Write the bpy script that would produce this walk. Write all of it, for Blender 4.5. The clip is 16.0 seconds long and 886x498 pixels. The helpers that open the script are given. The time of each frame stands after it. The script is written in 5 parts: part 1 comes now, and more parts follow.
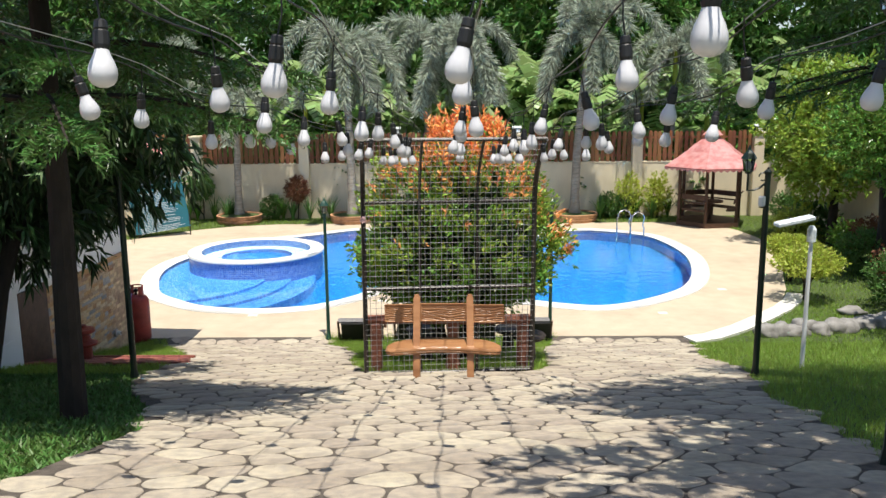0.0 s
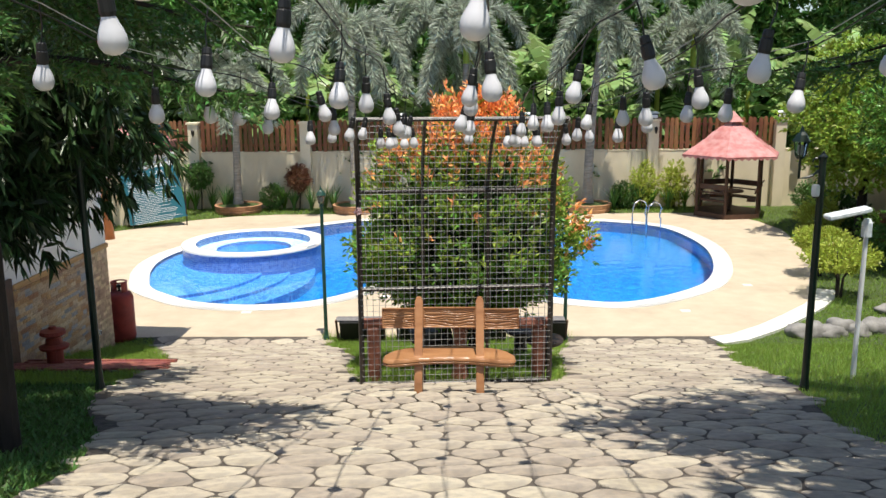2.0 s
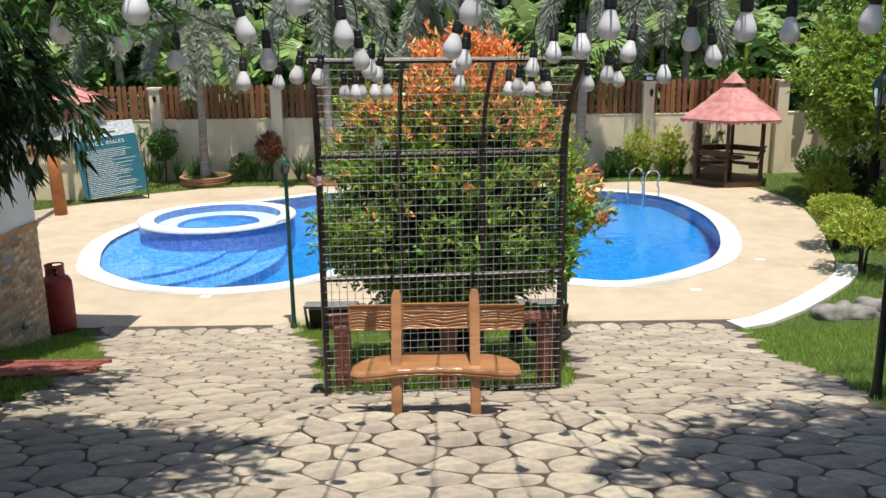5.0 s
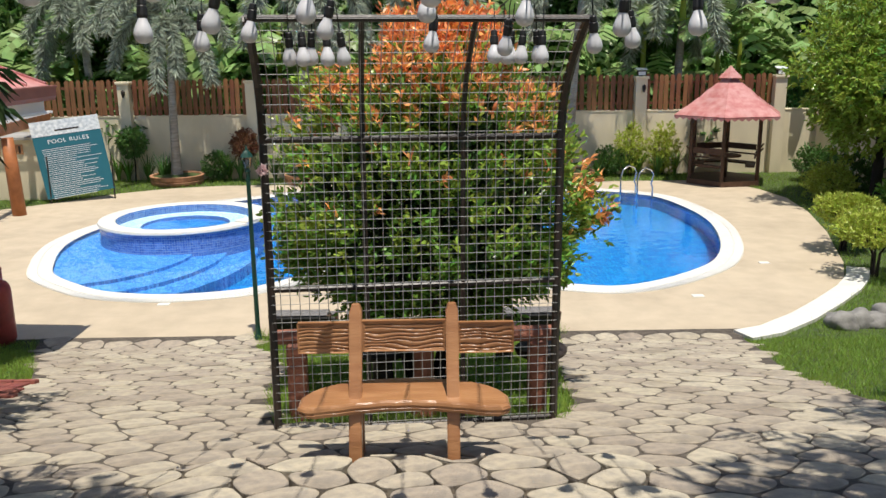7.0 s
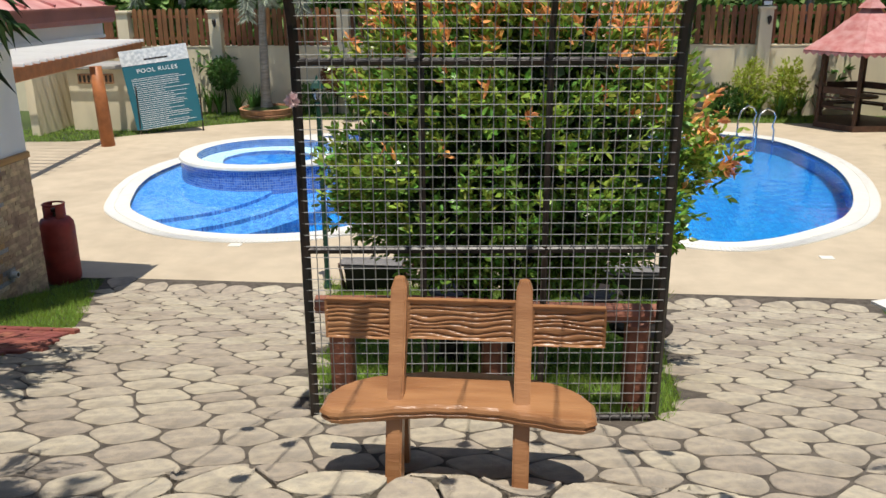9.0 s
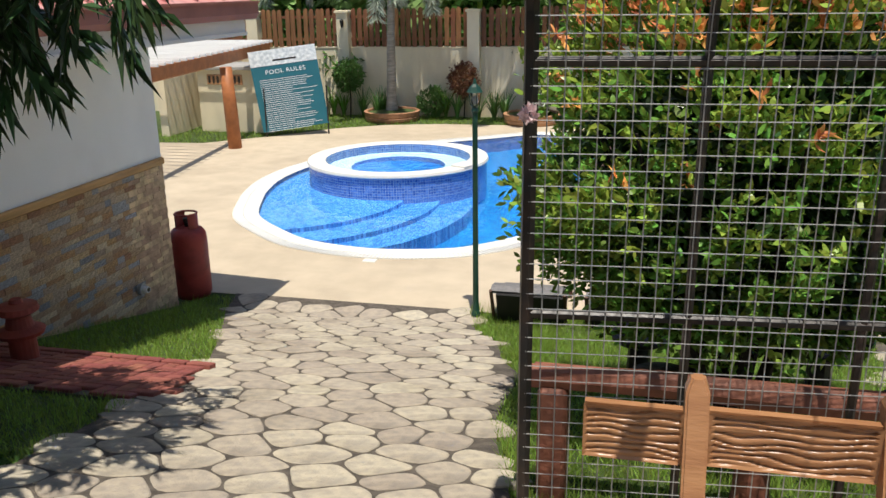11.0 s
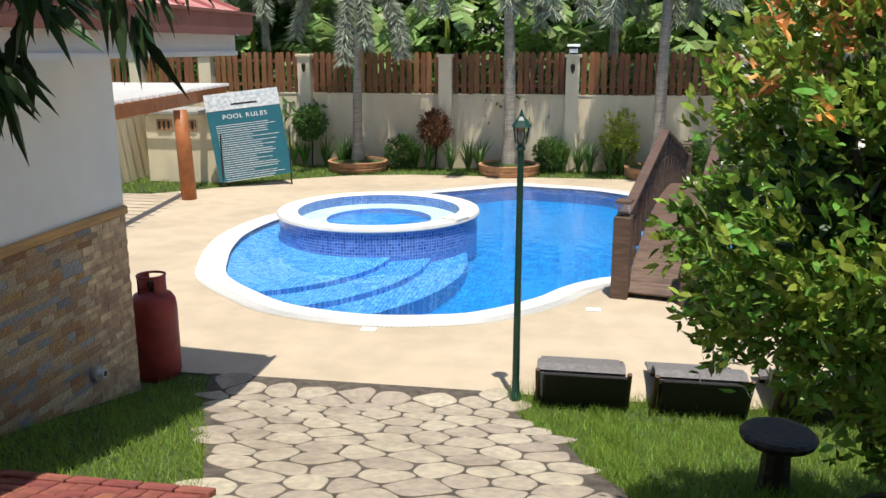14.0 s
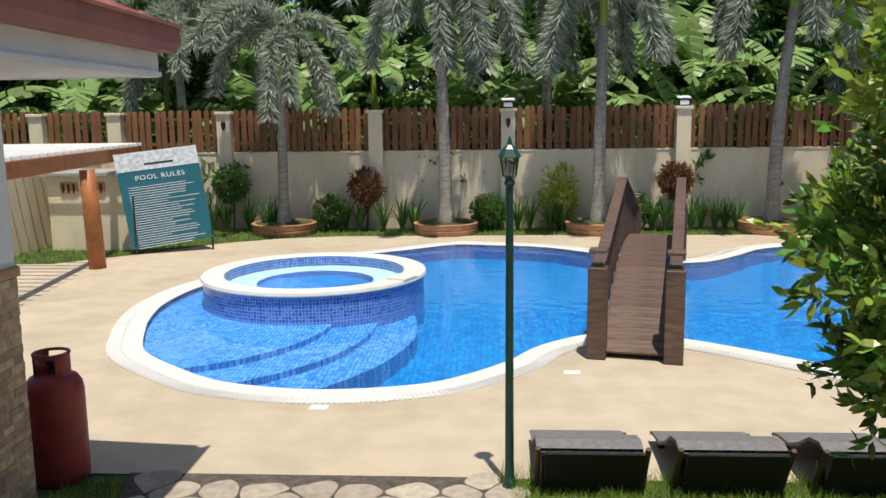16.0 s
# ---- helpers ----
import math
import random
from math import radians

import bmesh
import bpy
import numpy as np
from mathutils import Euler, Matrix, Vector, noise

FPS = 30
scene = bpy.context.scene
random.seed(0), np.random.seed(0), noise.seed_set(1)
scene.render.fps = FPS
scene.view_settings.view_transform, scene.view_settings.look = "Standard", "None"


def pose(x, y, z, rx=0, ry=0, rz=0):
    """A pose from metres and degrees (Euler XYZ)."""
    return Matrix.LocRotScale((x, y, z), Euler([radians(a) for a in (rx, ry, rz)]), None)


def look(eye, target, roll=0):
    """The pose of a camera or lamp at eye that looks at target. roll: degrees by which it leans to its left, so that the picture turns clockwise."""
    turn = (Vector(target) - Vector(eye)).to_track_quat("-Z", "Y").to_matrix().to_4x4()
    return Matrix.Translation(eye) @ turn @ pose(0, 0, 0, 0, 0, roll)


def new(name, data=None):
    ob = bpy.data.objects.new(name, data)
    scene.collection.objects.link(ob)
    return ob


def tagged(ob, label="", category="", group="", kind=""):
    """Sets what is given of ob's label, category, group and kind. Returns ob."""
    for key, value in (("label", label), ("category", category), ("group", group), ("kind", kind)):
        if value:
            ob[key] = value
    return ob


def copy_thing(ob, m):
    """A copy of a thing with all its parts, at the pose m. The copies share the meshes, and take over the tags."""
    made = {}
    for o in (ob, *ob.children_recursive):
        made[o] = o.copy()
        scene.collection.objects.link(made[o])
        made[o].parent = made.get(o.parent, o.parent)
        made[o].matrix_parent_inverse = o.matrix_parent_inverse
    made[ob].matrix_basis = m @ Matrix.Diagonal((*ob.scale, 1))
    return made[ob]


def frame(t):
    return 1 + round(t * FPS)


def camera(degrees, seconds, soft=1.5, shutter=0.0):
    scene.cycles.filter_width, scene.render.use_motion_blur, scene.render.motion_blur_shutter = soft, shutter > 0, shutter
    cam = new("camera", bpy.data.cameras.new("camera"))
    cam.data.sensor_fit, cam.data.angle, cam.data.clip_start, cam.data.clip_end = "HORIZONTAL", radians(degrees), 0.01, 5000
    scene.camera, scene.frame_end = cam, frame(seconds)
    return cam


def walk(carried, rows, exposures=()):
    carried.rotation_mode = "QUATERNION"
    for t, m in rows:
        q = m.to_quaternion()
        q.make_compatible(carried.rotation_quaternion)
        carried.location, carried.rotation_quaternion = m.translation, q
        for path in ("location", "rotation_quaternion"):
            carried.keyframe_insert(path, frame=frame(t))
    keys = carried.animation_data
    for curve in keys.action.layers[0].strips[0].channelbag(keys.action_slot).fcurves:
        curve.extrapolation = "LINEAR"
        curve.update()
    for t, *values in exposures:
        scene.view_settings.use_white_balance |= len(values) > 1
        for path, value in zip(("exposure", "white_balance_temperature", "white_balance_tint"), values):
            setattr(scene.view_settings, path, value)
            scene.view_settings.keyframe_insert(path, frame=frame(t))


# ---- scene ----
cam = camera(56.18, 16.0)
ROWS = [
    (0, (-0.02, 0.749, 4.209), (-0.051, 2.713, 3.831), -0.5),
    (0.5, (-0.003, 1.039, 4.199), (-0.042, 3.001, 3.814), -0.4),
    (1, (0.011, 1.311, 4.19), (-0.062, 3.265, 3.77), -0.6),
    (1.5, (-0.016, 1.527, 4.147), (-0.072, 3.473, 3.691), -1.1),
    (2, (-0.023, 1.797, 4.061), (-0.072, 3.756, 3.659), -0.5),
    (2.5, (-0.028, 2.073, 3.993), (-0.081, 4.037, 3.62), -0.3),
    (3, (-0.057, 2.353, 3.966), (-0.088, 4.307, 3.54), -0.9),
    (3.5, (-0.062, 2.637, 3.884), (-0.074, 4.583, 3.423), -0.8),
    (4, (-0.073, 2.897, 3.855), (-0.083, 4.842, 3.39), -0.7),
    (6.5, (-0.024, 4.129, 3.621), (-0.022, 6.07, 3.139), -0.8),
    (7, (0.018, 4.415, 3.556), (0.042, 6.359, 3.089), -0.6),
    (7.5, (0.068, 4.653, 3.546), (0.138, 6.578, 3.008), -1.6),
    (8, (0.136, 4.912, 3.468), (0.149, 6.839, 2.932), -1.0),
    (8.5, (0.214, 5.224, 3.391), (0.164, 7.148, 2.844), 0.1),
    (9, (0.139, 5.511, 3.382), (-0.072, 7.405, 2.774), -0.6),
    (9.5, (0.003, 5.813, 3.347), (-0.536, 7.638, 2.73), -0.6),
    (12, (-1.037, 6.913, 3.131), (-1.446, 8.787, 2.564), -1.1),
    (12.5, (-1.226, 7.146, 2.98), (-1.653, 9.024, 2.44), -1.3),
    (13, (-1.433, 7.37, 2.955), (-1.808, 9.259, 2.414), -1.2),
    (13.5, (-1.649, 7.582, 2.945), (-1.961, 9.482, 2.405), -0.8),
    (14, (-1.759, 7.819, 2.937), (-2.072, 9.737, 2.464), -0.0),
    (14.5, (-1.934, 8.047, 2.802), (-2.21, 9.986, 2.395), 0.4),
    (15, (-2.06, 8.333, 2.759), (-2.305, 10.279, 2.368), -0.2),
    (15.5, (-2.193, 8.605, 2.71), (-2.375, 10.56, 2.333), -0.6),
    (16, (-2.325, 8.874, 2.595), (-2.444, 10.846, 2.28), -0.7),
]
walk(cam, [(t, look(eye, target, roll)) for t, eye, target, roll in ROWS],
     exposures=((0, 0.50), (4, 0.38), (6.5, 0.2), (9, 0.1), (12.5, 0.30), (14.5, 0.27), (16, 0.06)))

# ---- light ----
SUN = Vector((0.08, -0.24, 1.0)).normalized()
world = bpy.data.worlds.new("sky")
scene.world = world
world.use_nodes = True
wn = world.node_tree.nodes
sky = wn.new("ShaderNodeTexSky")
sky.sky_type, sky.sun_disc = "NISHITA", False
sky.sun_elevation, sky.sun_rotation = math.asin(SUN.z), math.atan2(SUN.x, SUN.y)
world.node_tree.links.new(sky.outputs[0], wn["Background"].inputs[0])
wn["Background"].inputs[1].default_value = 0.105
sun = new("sun", bpy.data.lights.new("sun", "SUN"))
sun.data.energy, sun.data.angle, sun.data.color = 4.9, radians(0.53), (1.0, 0.94, 0.84)
sun.matrix_world = look(SUN * 50, (0, 0, 0))


# ---- materials ----
def mat(name, col, rough=0.7, metal=0.0, var=0.0, scale=4.0, bump=0.0, bscale=40.0, col2=None, stain=0.0, sscale=1.2, island=0.0, obj=0.0, spec=0.5, trans=0.0, ior=1.45, stretch=(1, 1, 1), subsurf=0.0):
    """A procedural surface: base colour, grain, stains at a second scale, relief, and a shift per piece."""
    m = bpy.data.materials.new(name)
    m.use_nodes = True
    nt = m.node_tree
    n, l = nt.nodes, nt.links
    p = n["Principled BSDF"]
    p.inputs["Roughness"].default_value, p.inputs["Metallic"].default_value = rough, metal
    p.inputs["Specular IOR Level"].default_value = spec
    p.inputs["Transmission Weight"].default_value, p.inputs["IOR"].default_value = trans, ior
    tc, mp = n.new("ShaderNodeTexCoord"), n.new("ShaderNodeMapping")
    mp.inputs["Scale"].default_value = stretch
    l.new(tc.outputs["Object"], mp.inputs["Vector"])
    out = None
    rgb = n.new("ShaderNodeRGB")
    rgb.outputs[0].default_value = (*col, 1)
    out = rgb.outputs[0]

    def mixin(fac, a, b, kind="MIX"):
        x = n.new("ShaderNodeMix")
        x.data_type, x.blend_type = "RGBA", kind
        for sock, v in ((x.inputs[0], fac), (x.inputs[6], a), (x.inputs[7], b)):
            if hasattr(v, "links"):
                l.new(v, sock)
            else:
                sock.default_value = v
        return x.outputs[2]

    def ramp(src, lo, hi):
        r = n.new("ShaderNodeMapRange")
        r.inputs[1].default_value, r.inputs[2].default_value = lo, hi
        l.new(src, r.inputs[0])
        return r.outputs[0]

    def tex(sc, detail=6):
        t = n.new("ShaderNodeTexNoise")
        t.inputs["Scale"].default_value, t.inputs["Detail"].default_value = sc, detail
        l.new(mp.outputs[0], t.inputs["Vector"])
        return t.outputs[0]

    if var:
        other = col2 or tuple(c * (1 - var) for c in col)
        out = mixin(ramp(tex(scale), 0.35, 0.65), out, (*other, 1))
    if stain:
        out = mixin(ramp(tex(sscale, 4), 0.45, 0.75), out, mixin(1.0, out, (1 - stain, 1 - stain * 1.05, 1 - stain * 1.1, 1), "MULTIPLY"))
    for amount, src in ((island, "island"), (obj, "obj")):
        if amount:
            h = n.new("ShaderNodeHueSaturation")
            g = n.new("ShaderNodeNewGeometry") if src == "island" else n.new("ShaderNodeObjectInfo")
            r = n.new("ShaderNodeMapRange")
            r.inputs[3].default_value, r.inputs[4].default_value = 1 - amount, 1 + amount
            l.new(g.outputs["Random Per Island" if src == "island" else "Random"], r.inputs[0])
            l.new(r.outputs[0], h.inputs["Value"])
            r2 = n.new("ShaderNodeMapRange")
            r2.inputs[3].default_value, r2.inputs[4].default_value = 0.5 - amount * 0.06, 0.5 + amount * 0.06
            l.new(g.outputs["Random Per Island" if src == "island" else "Random"], r2.inputs[0])
            l.new(r2.outputs[0], h.inputs["Hue"])
            l.new(out, h.inputs["Color"])
            out = h.outputs[0]
    l.new(out, p.inputs["Base Color"])
    if bump:
        b = n.new("ShaderNodeBump")
        b.inputs["Strength"].default_value, b.inputs["Distance"].default_value = min(1, bump), 0.01
        l.new(tex(bscale, 8), b.inputs["Height"])
        l.new(b.outputs[0], p.inputs["Normal"])
    return m


def leaf_mat(name, col, island=0.35, rough=0.4, tr=0.35, col2=None):
    m = mat(name, col, rough, island=island, spec=0.4, var=0.4 if col2 else 0.0, scale=1.3, col2=col2)
    nt = m.node_tree
    n, l = nt.nodes, nt.links
    p = n["Principled BSDF"]
    t = n.new("ShaderNodeBsdfTranslucent")
    mixer = n.new("ShaderNodeMixShader")
    mixer.inputs[0].default_value = tr
    src = p.inputs["Base Color"].links[0].from_socket
    l.new(src, t.inputs[0])
    l.new(p.outputs[0], mixer.inputs[1])
    l.new(t.outputs[0], mixer.inputs[2])
    l.new(mixer.outputs[0], n["Material Output"].inputs[0])
    return m


def tile_mat(name, c1, c2, size, grout, rough=0.25, flat=True):
    """Small square mosaic, each tile of its own blue."""
    m = bpy.data.materials.new(name)
    m.use_nodes = True
    n, l = m.node_tree.nodes, m.node_tree.links
    p = n["Principled BSDF"]
    p.inputs["Roughness"].default_value = rough
    tc = n.new("ShaderNodeTexCoord")
    uv = tc.outputs["Object"] if flat else tc.outputs["UV"]
    sc = n.new("ShaderNodeVectorMath")
    sc.operation = "SCALE"
    sc.inputs["Scale"].default_value = 1 / size
    l.new(uv, sc.inputs[0])
    fl = n.new("ShaderNodeVectorMath")
    fl.operation = "FLOOR"
    l.new(sc.outputs[0], fl.inputs[0])
    sepf = n.new("ShaderNodeSeparateXYZ")
    l.new(fl.outputs[0], sepf.inputs[0])
    com = n.new("ShaderNodeCombineXYZ")
    l.new(sepf.outputs[0], com.inputs[0])
    l.new(sepf.outputs[1], com.inputs[1])
    wn_ = n.new("ShaderNodeTexWhiteNoise")
    l.new(com.outputs[0], wn_.inputs[0])
    r = n.new("ShaderNodeMix")
    r.data_type = "RGBA"
    l.new(wn_.outputs[0], r.inputs[0])
    r.inputs[6].default_value, r.inputs[7].default_value = (*c1, 1), (*c2, 1)
    fr = n.new("ShaderNodeVectorMath")
    fr.operation = "FRACTION"
    l.new(sc.outputs[0], fr.inputs[0])
    sp = n.new("ShaderNodeSeparateXYZ")
    l.new(fr.outputs[0], sp.inputs[0])
    mn = n.new("ShaderNodeMath")
    mn.operation = "MINIMUM"
    l.new(sp.outputs[0], mn.inputs[0])
    l.new(sp.outputs[1], mn.inputs[1])
    lt = n.new("ShaderNodeMath")
    lt.operation = "LESS_THAN"
    lt.inputs[1].default_value = 0.15
    l.new(mn.outputs[0], lt.inputs[0])
    g = n.new("ShaderNodeMix")
    g.data_type = "RGBA"
    l.new(lt.outputs[0], g.inputs[0])
    l.new(r.outputs[2], g.inputs[6])
    g.inputs[7].default_value = (*grout, 1)
    l.new(g.outputs[2], p.inputs["Base Color"])
    return m


M = {}
M["grass"] = mat("lawn soil", (0.065, 0.10, 0.022), 0.9, var=0.5, scale=9, col2=(0.045, 0.07, 0.018), bump=1, bscale=60, stain=0.3)
M["blade"] = leaf_mat("grass blades", (0.25, 0.37, 0.06), 0.35, 0.5, 0.4)
M["stone"] = mat("flagstone", (0.45, 0.385, 0.29), 0.85, var=0.35, scale=16, col2=(0.33, 0.29, 0.235), bump=1, bscale=55, stain=0.32, sscale=2.2, obj=0.16)
M["stone_far"] = mat("flagstone rest", (0.45, 0.385, 0.29), 0.85, var=0.35, scale=16, col2=(0.33, 0.29, 0.235), bump=1, bscale=55, stain=0.32, sscale=2.2, island=0.16)
M["joint"] = mat("dark mortar joint", (0.12, 0.10, 0.08), 0.95, var=0.5, scale=12, bump=1, bscale=60)
M["deck"] = mat("sand coloured deck paint", (0.505, 0.42, 0.305), 0.75, var=0.12, scale=3, stain=0.16, sscale=0.7, bump=0.35, bscale=90)
M["coping"] = mat("white pebble coping", (0.70, 0.68, 0.62), 0.6, var=0.08, scale=8, stain=0.08, bump=0.3, bscale=120)
M["slot"] = mat("overflow grate", (0.68, 0.68, 0.66), 0.5)
M["pool"] = tile_mat("pool floor mosaic", (0.008, 0.16, 0.45), (0.02, 0.28, 0.62), 0.075, (0.004, 0.08, 0.34))
M["shelf"] = tile_mat("pool shelf mosaic", (0.02, 0.19, 0.52), (0.15, 0.42, 0.82), 0.055, (0.01, 0.07, 0.34))
M["mosaic"] = tile_mat("waterline mosaic", (0.01, 0.08, 0.36), (0.10, 0.24, 0.62), 0.045, (0.34, 0.42, 0.55), flat=False)
M["spapale"] = tile_mat("spa seat mosaic", (0.35, 0.55, 0.62), (0.5, 0.68, 0.72), 0.05, (0.6, 0.7, 0.72))
M["cream"] = mat("cream wall render", (0.80, 0.70, 0.50), 0.85, var=0.10, scale=2.5, stain=0.22, sscale=0.8, bump=0.5, bscale=50, stretch=(1, 1, 0.5))
M["white"] = mat("white wall paint", (0.86, 0.87, 0.86), 0.75, var=0.05, scale=1.5, stain=0.08, bump=0.2, bscale=60)
M["picket"] = mat("red-brown fence stain", (0.27, 0.115, 0.05), 0.6, var=0.35, scale=6, stain=0.3, bump=0.4, bscale=60, stretch=(4, 4, 0.4), obj=0.2)
M["bridgewood"] = mat("weathered brown boards", (0.15, 0.095, 0.07), 0.6, var=0.4, scale=8, col2=(0.09, 0.055, 0.04), stain=0.3, bump=0.5, bscale=50, obj=0.12, stretch=(0.5, 3, 3))
M["benchwood"] = mat("painted carved concrete", (0.38, 0.19, 0.085), 0.32, var=0.2, scale=5, col2=(0.31, 0.14, 0.06), stain=0.2, sscale=5, bump=0.3, bscale=40, stretch=(0.4, 2, 2))
M["logred"] = mat("red-brown log paint", (0.27, 0.10, 0.06), 0.6, var=0.4, scale=9, stain=0.3, bump=0.8, bscale=30)
M["dark"] = mat("dark bark paint", (0.035, 0.024, 0.018), 0.5, var=0.4, scale=9, bump=0.8, bscale=30)
M["black"] = mat("black painted steel", (0.014, 0.014, 0.014), 0.4, var=0.4, scale=14, col2=(0.035, 0.022, 0.016), bump=0.2)
M["wire"] = mat("galvanised wire", (0.42, 0.41, 0.39), 0.45, 0.3)
M["green"] = mat("dark green lamp paint", (0.012, 0.06, 0.04), 0.35, var=0.3, scale=10)
M["darkgreen"] = mat("blackish green post paint", (0.008, 0.02, 0.014), 0.35, var=0.3, scale=10)
M["glass"] = mat("clear glass", (0.9, 0.92, 0.9), 0.03, trans=1.0)
M["frost"] = mat("frosted bulb plastic", (0.58, 0.58, 0.60), 0.28, subsurf=0.1)
M["socket"] = mat("black rubber socket", (0.015, 0.015, 0.015), 0.5)
M["red"] = mat("red cylinder paint", (0.33, 0.04, 0.03), 0.5, var=0.25, scale=6, col2=(0.25, 0.035, 0.03), stain=0.4, sscale=7, bump=0.2)
M["hydrant"] = mat("oxide red paint", (0.30, 0.05, 0.03), 0.6, var=0.3, scale=9, stain=0.4)
M["roof"] = mat("faded red metal roof", (0.44, 0.15, 0.14), 0.5, var=0.3, scale=5, col2=(0.56, 0.29, 0.27), stain=0.25, obj=0.1)
M["gutter"] = mat("dusty pink gutter paint", (0.42, 0.17, 0.13), 0.6, var=0.2, scale=3, stain=0.3)
M["orange"] = mat("orange-brown pergola paint", (0.42, 0.15, 0.05), 0.5, var=0.3, scale=6, stain=0.2, bump=0.3)
M["terra"] = mat("terracotta planter", (0.52, 0.27, 0.14), 0.75, var=0.3, scale=7, stain=0.35, bump=0.5, obj=0.1)
M["soil"] = mat("soil", (0.07, 0.045, 0.03), 0.95, bump=1, bscale=30, var=0.4)
M["teal"] = mat("teal banner vinyl", (0.02, 0.13, 0.17), 0.45, var=0.1, scale=2)
M["paper"] = mat("white print", (0.8, 0.82, 0.82), 0.5)
M["greyprint"] = mat("pale grey print", (0.45, 0.50, 0.53), 0.5, var=0.5, scale=14, col2=(0.75, 0.78, 0.78))
M["brick"] = mat("red paver", (0.30, 0.095, 0.07), 0.8, var=0.3, scale=12, stain=0.3, bump=0.6, obj=0.2)
M["clad"] = mat("split stone cladding", (0.40, 0.31, 0.22), 0.8, var=0.4, scale=6, col2=(0.28, 0.23, 0.19), bump=0.8, bscale=35, obj=0.28, stretch=(1, 0.5, 2))
M["trimwood"] = mat("ochre wood trim", (0.58, 0.34, 0.13), 0.6, var=0.3, scale=8, stretch=(3, 0.3, 3))
M["palmtrunk"] = mat("grey palm trunk", (0.40, 0.36, 0.30), 0.85, var=0.35, scale=6, stain=0.3, bump=1, bscale=25, stretch=(1, 1, 5))
M["bark"] = mat("dark bark", (0.030, 0.022, 0.016), 0.9, var=0.4, scale=12, bump=1, bscale=25, stretch=(1, 1, 0.4))
M["palmleaf"] = leaf_mat("silver green palm leaflets", (0.40, 0.44, 0.35), 0.5, 0.4, 0.3)
M["banana"] = leaf_mat("banana leaf", (0.29, 0.42, 0.15), 0.4, 0.35, 0.4)
M["jungle"] = leaf_mat("far foliage", (0.11, 0.22, 0.045), 0.5, 0.5, 0.3)
M["pine"] = leaf_mat("araucaria needles", (0.065, 0.14, 0.03), 0.5, 0.45, 0.15)
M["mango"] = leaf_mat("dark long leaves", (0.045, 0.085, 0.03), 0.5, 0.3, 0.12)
M["bush"] = leaf_mat("glossy green leaves", (0.15, 0.265, 0.045), 0.6, 0.25, 0.25)
M["young"] = leaf_mat("orange young leaves", (0.95, 0.42, 0.16), 0.35, 0.35, 0.35)
M["yellow"] = leaf_mat("yellow-green leaves", (0.42, 0.48, 0.08), 0.3, 0.4, 0.35)
M["fresh"] = leaf_mat("fresh glossy leaves", (0.30, 0.40, 0.065), 0.4, 0.25, 0.3)
M["shrub"] = leaf_mat("shrub leaves", (0.09, 0.18, 0.04), 0.4, 0.45, 0.25)
M["brownleaf"] = leaf_mat("red-brown leaves", (0.17, 0.07, 0.035), 0.4, 0.5, 0.25)
M["rock"] = mat("grey boulder", (0.27, 0.26, 0.24), 0.85, var=0.4, scale=5, bump=1, bscale=18, stain=0.3)
M["rattan"] = mat("grey woven rattan", (0.20, 0.19, 0.185), 0.6, var=0.3, scale=30, bump=0.8, bscale=120)
# Same weave, its colour blackened for the shaded undersides of the backs.
M["rattanshade"] = mat("shaded woven rattan", (0.012, 0.012, 0.012), 0.6, var=0.3, scale=30, bump=0.8, bscale=120)
M["steel"] = mat("brushed steel", (0.6, 0.6, 0.6), 0.2, 1.0)
M["gazwood"] = mat("dark stained wood", (0.10, 0.05, 0.03), 0.6, var=0.4, scale=8, bump=0.5)
M["concrete"] = mat("grey concrete", (0.42, 0.41, 0.39), 0.85, var=0.2, scale=4, stain=0.3, bump=0.6)
M["plasticgrey"] = mat("grey plastic", (0.35, 0.36, 0.36), 0.5)
M["whitepost"] = mat("white gloss paint", (0.78, 0.78, 0.76), 0.35, stain=0.1)

water = bpy.data.materials.new("pool water")
water.use_nodes = True
_n, _l = water.node_tree.nodes, water.node_tree.links
_p = _n["Principled BSDF"]
_p.inputs["Base Color"].default_value = (0.80, 0.93, 1.0, 1)
_p.inputs["Roughness"].default_value, _p.inputs["Transmission Weight"].default_value, _p.inputs["IOR"].default_value = 0.0, 1.0, 1.33
_t, _b = _n.new("ShaderNodeTexNoise"), _n.new("ShaderNodeBump")
_c = _n.new("ShaderNodeTexCoord")
_l.new(_c.outputs["Object"], _t.inputs["Vector"])
_t.inputs["Scale"].default_value, _t.inputs["Detail"].default_value = 3.5, 4
_b.inputs["Strength"].default_value, _b.inputs["Distance"].default_value = 0.35, 0.03
_l.new(_t.outputs[0], _b.inputs["Height"])
_l.new(_b.outputs[0], _p.inputs["Normal"])
M["water"] = water


# ---- makers ----
def part(name, bm, material, parent=None, label="", smooth=False):
    me = bpy.data.meshes.new(name)
    bm.to_mesh(me)
    bm.free()
    me.materials.append(M[material])
    if smooth:
        for p_ in me.polygons:
            p_.use_smooth = True
    ob = new(name, me)
    ob.parent = parent
    if label:
        tagged(ob, label)
    return ob


def raw(name, verts, faces, material, parent=None, label="", kind="", uvs=None):
    me = bpy.data.meshes.new(name)
    me.from_pydata([tuple(v) for v in verts], [], faces)
    me.materials.append(M[material])
    ob = new(name, me)
    ob.parent = parent
    return tagged(ob, label, kind=kind)


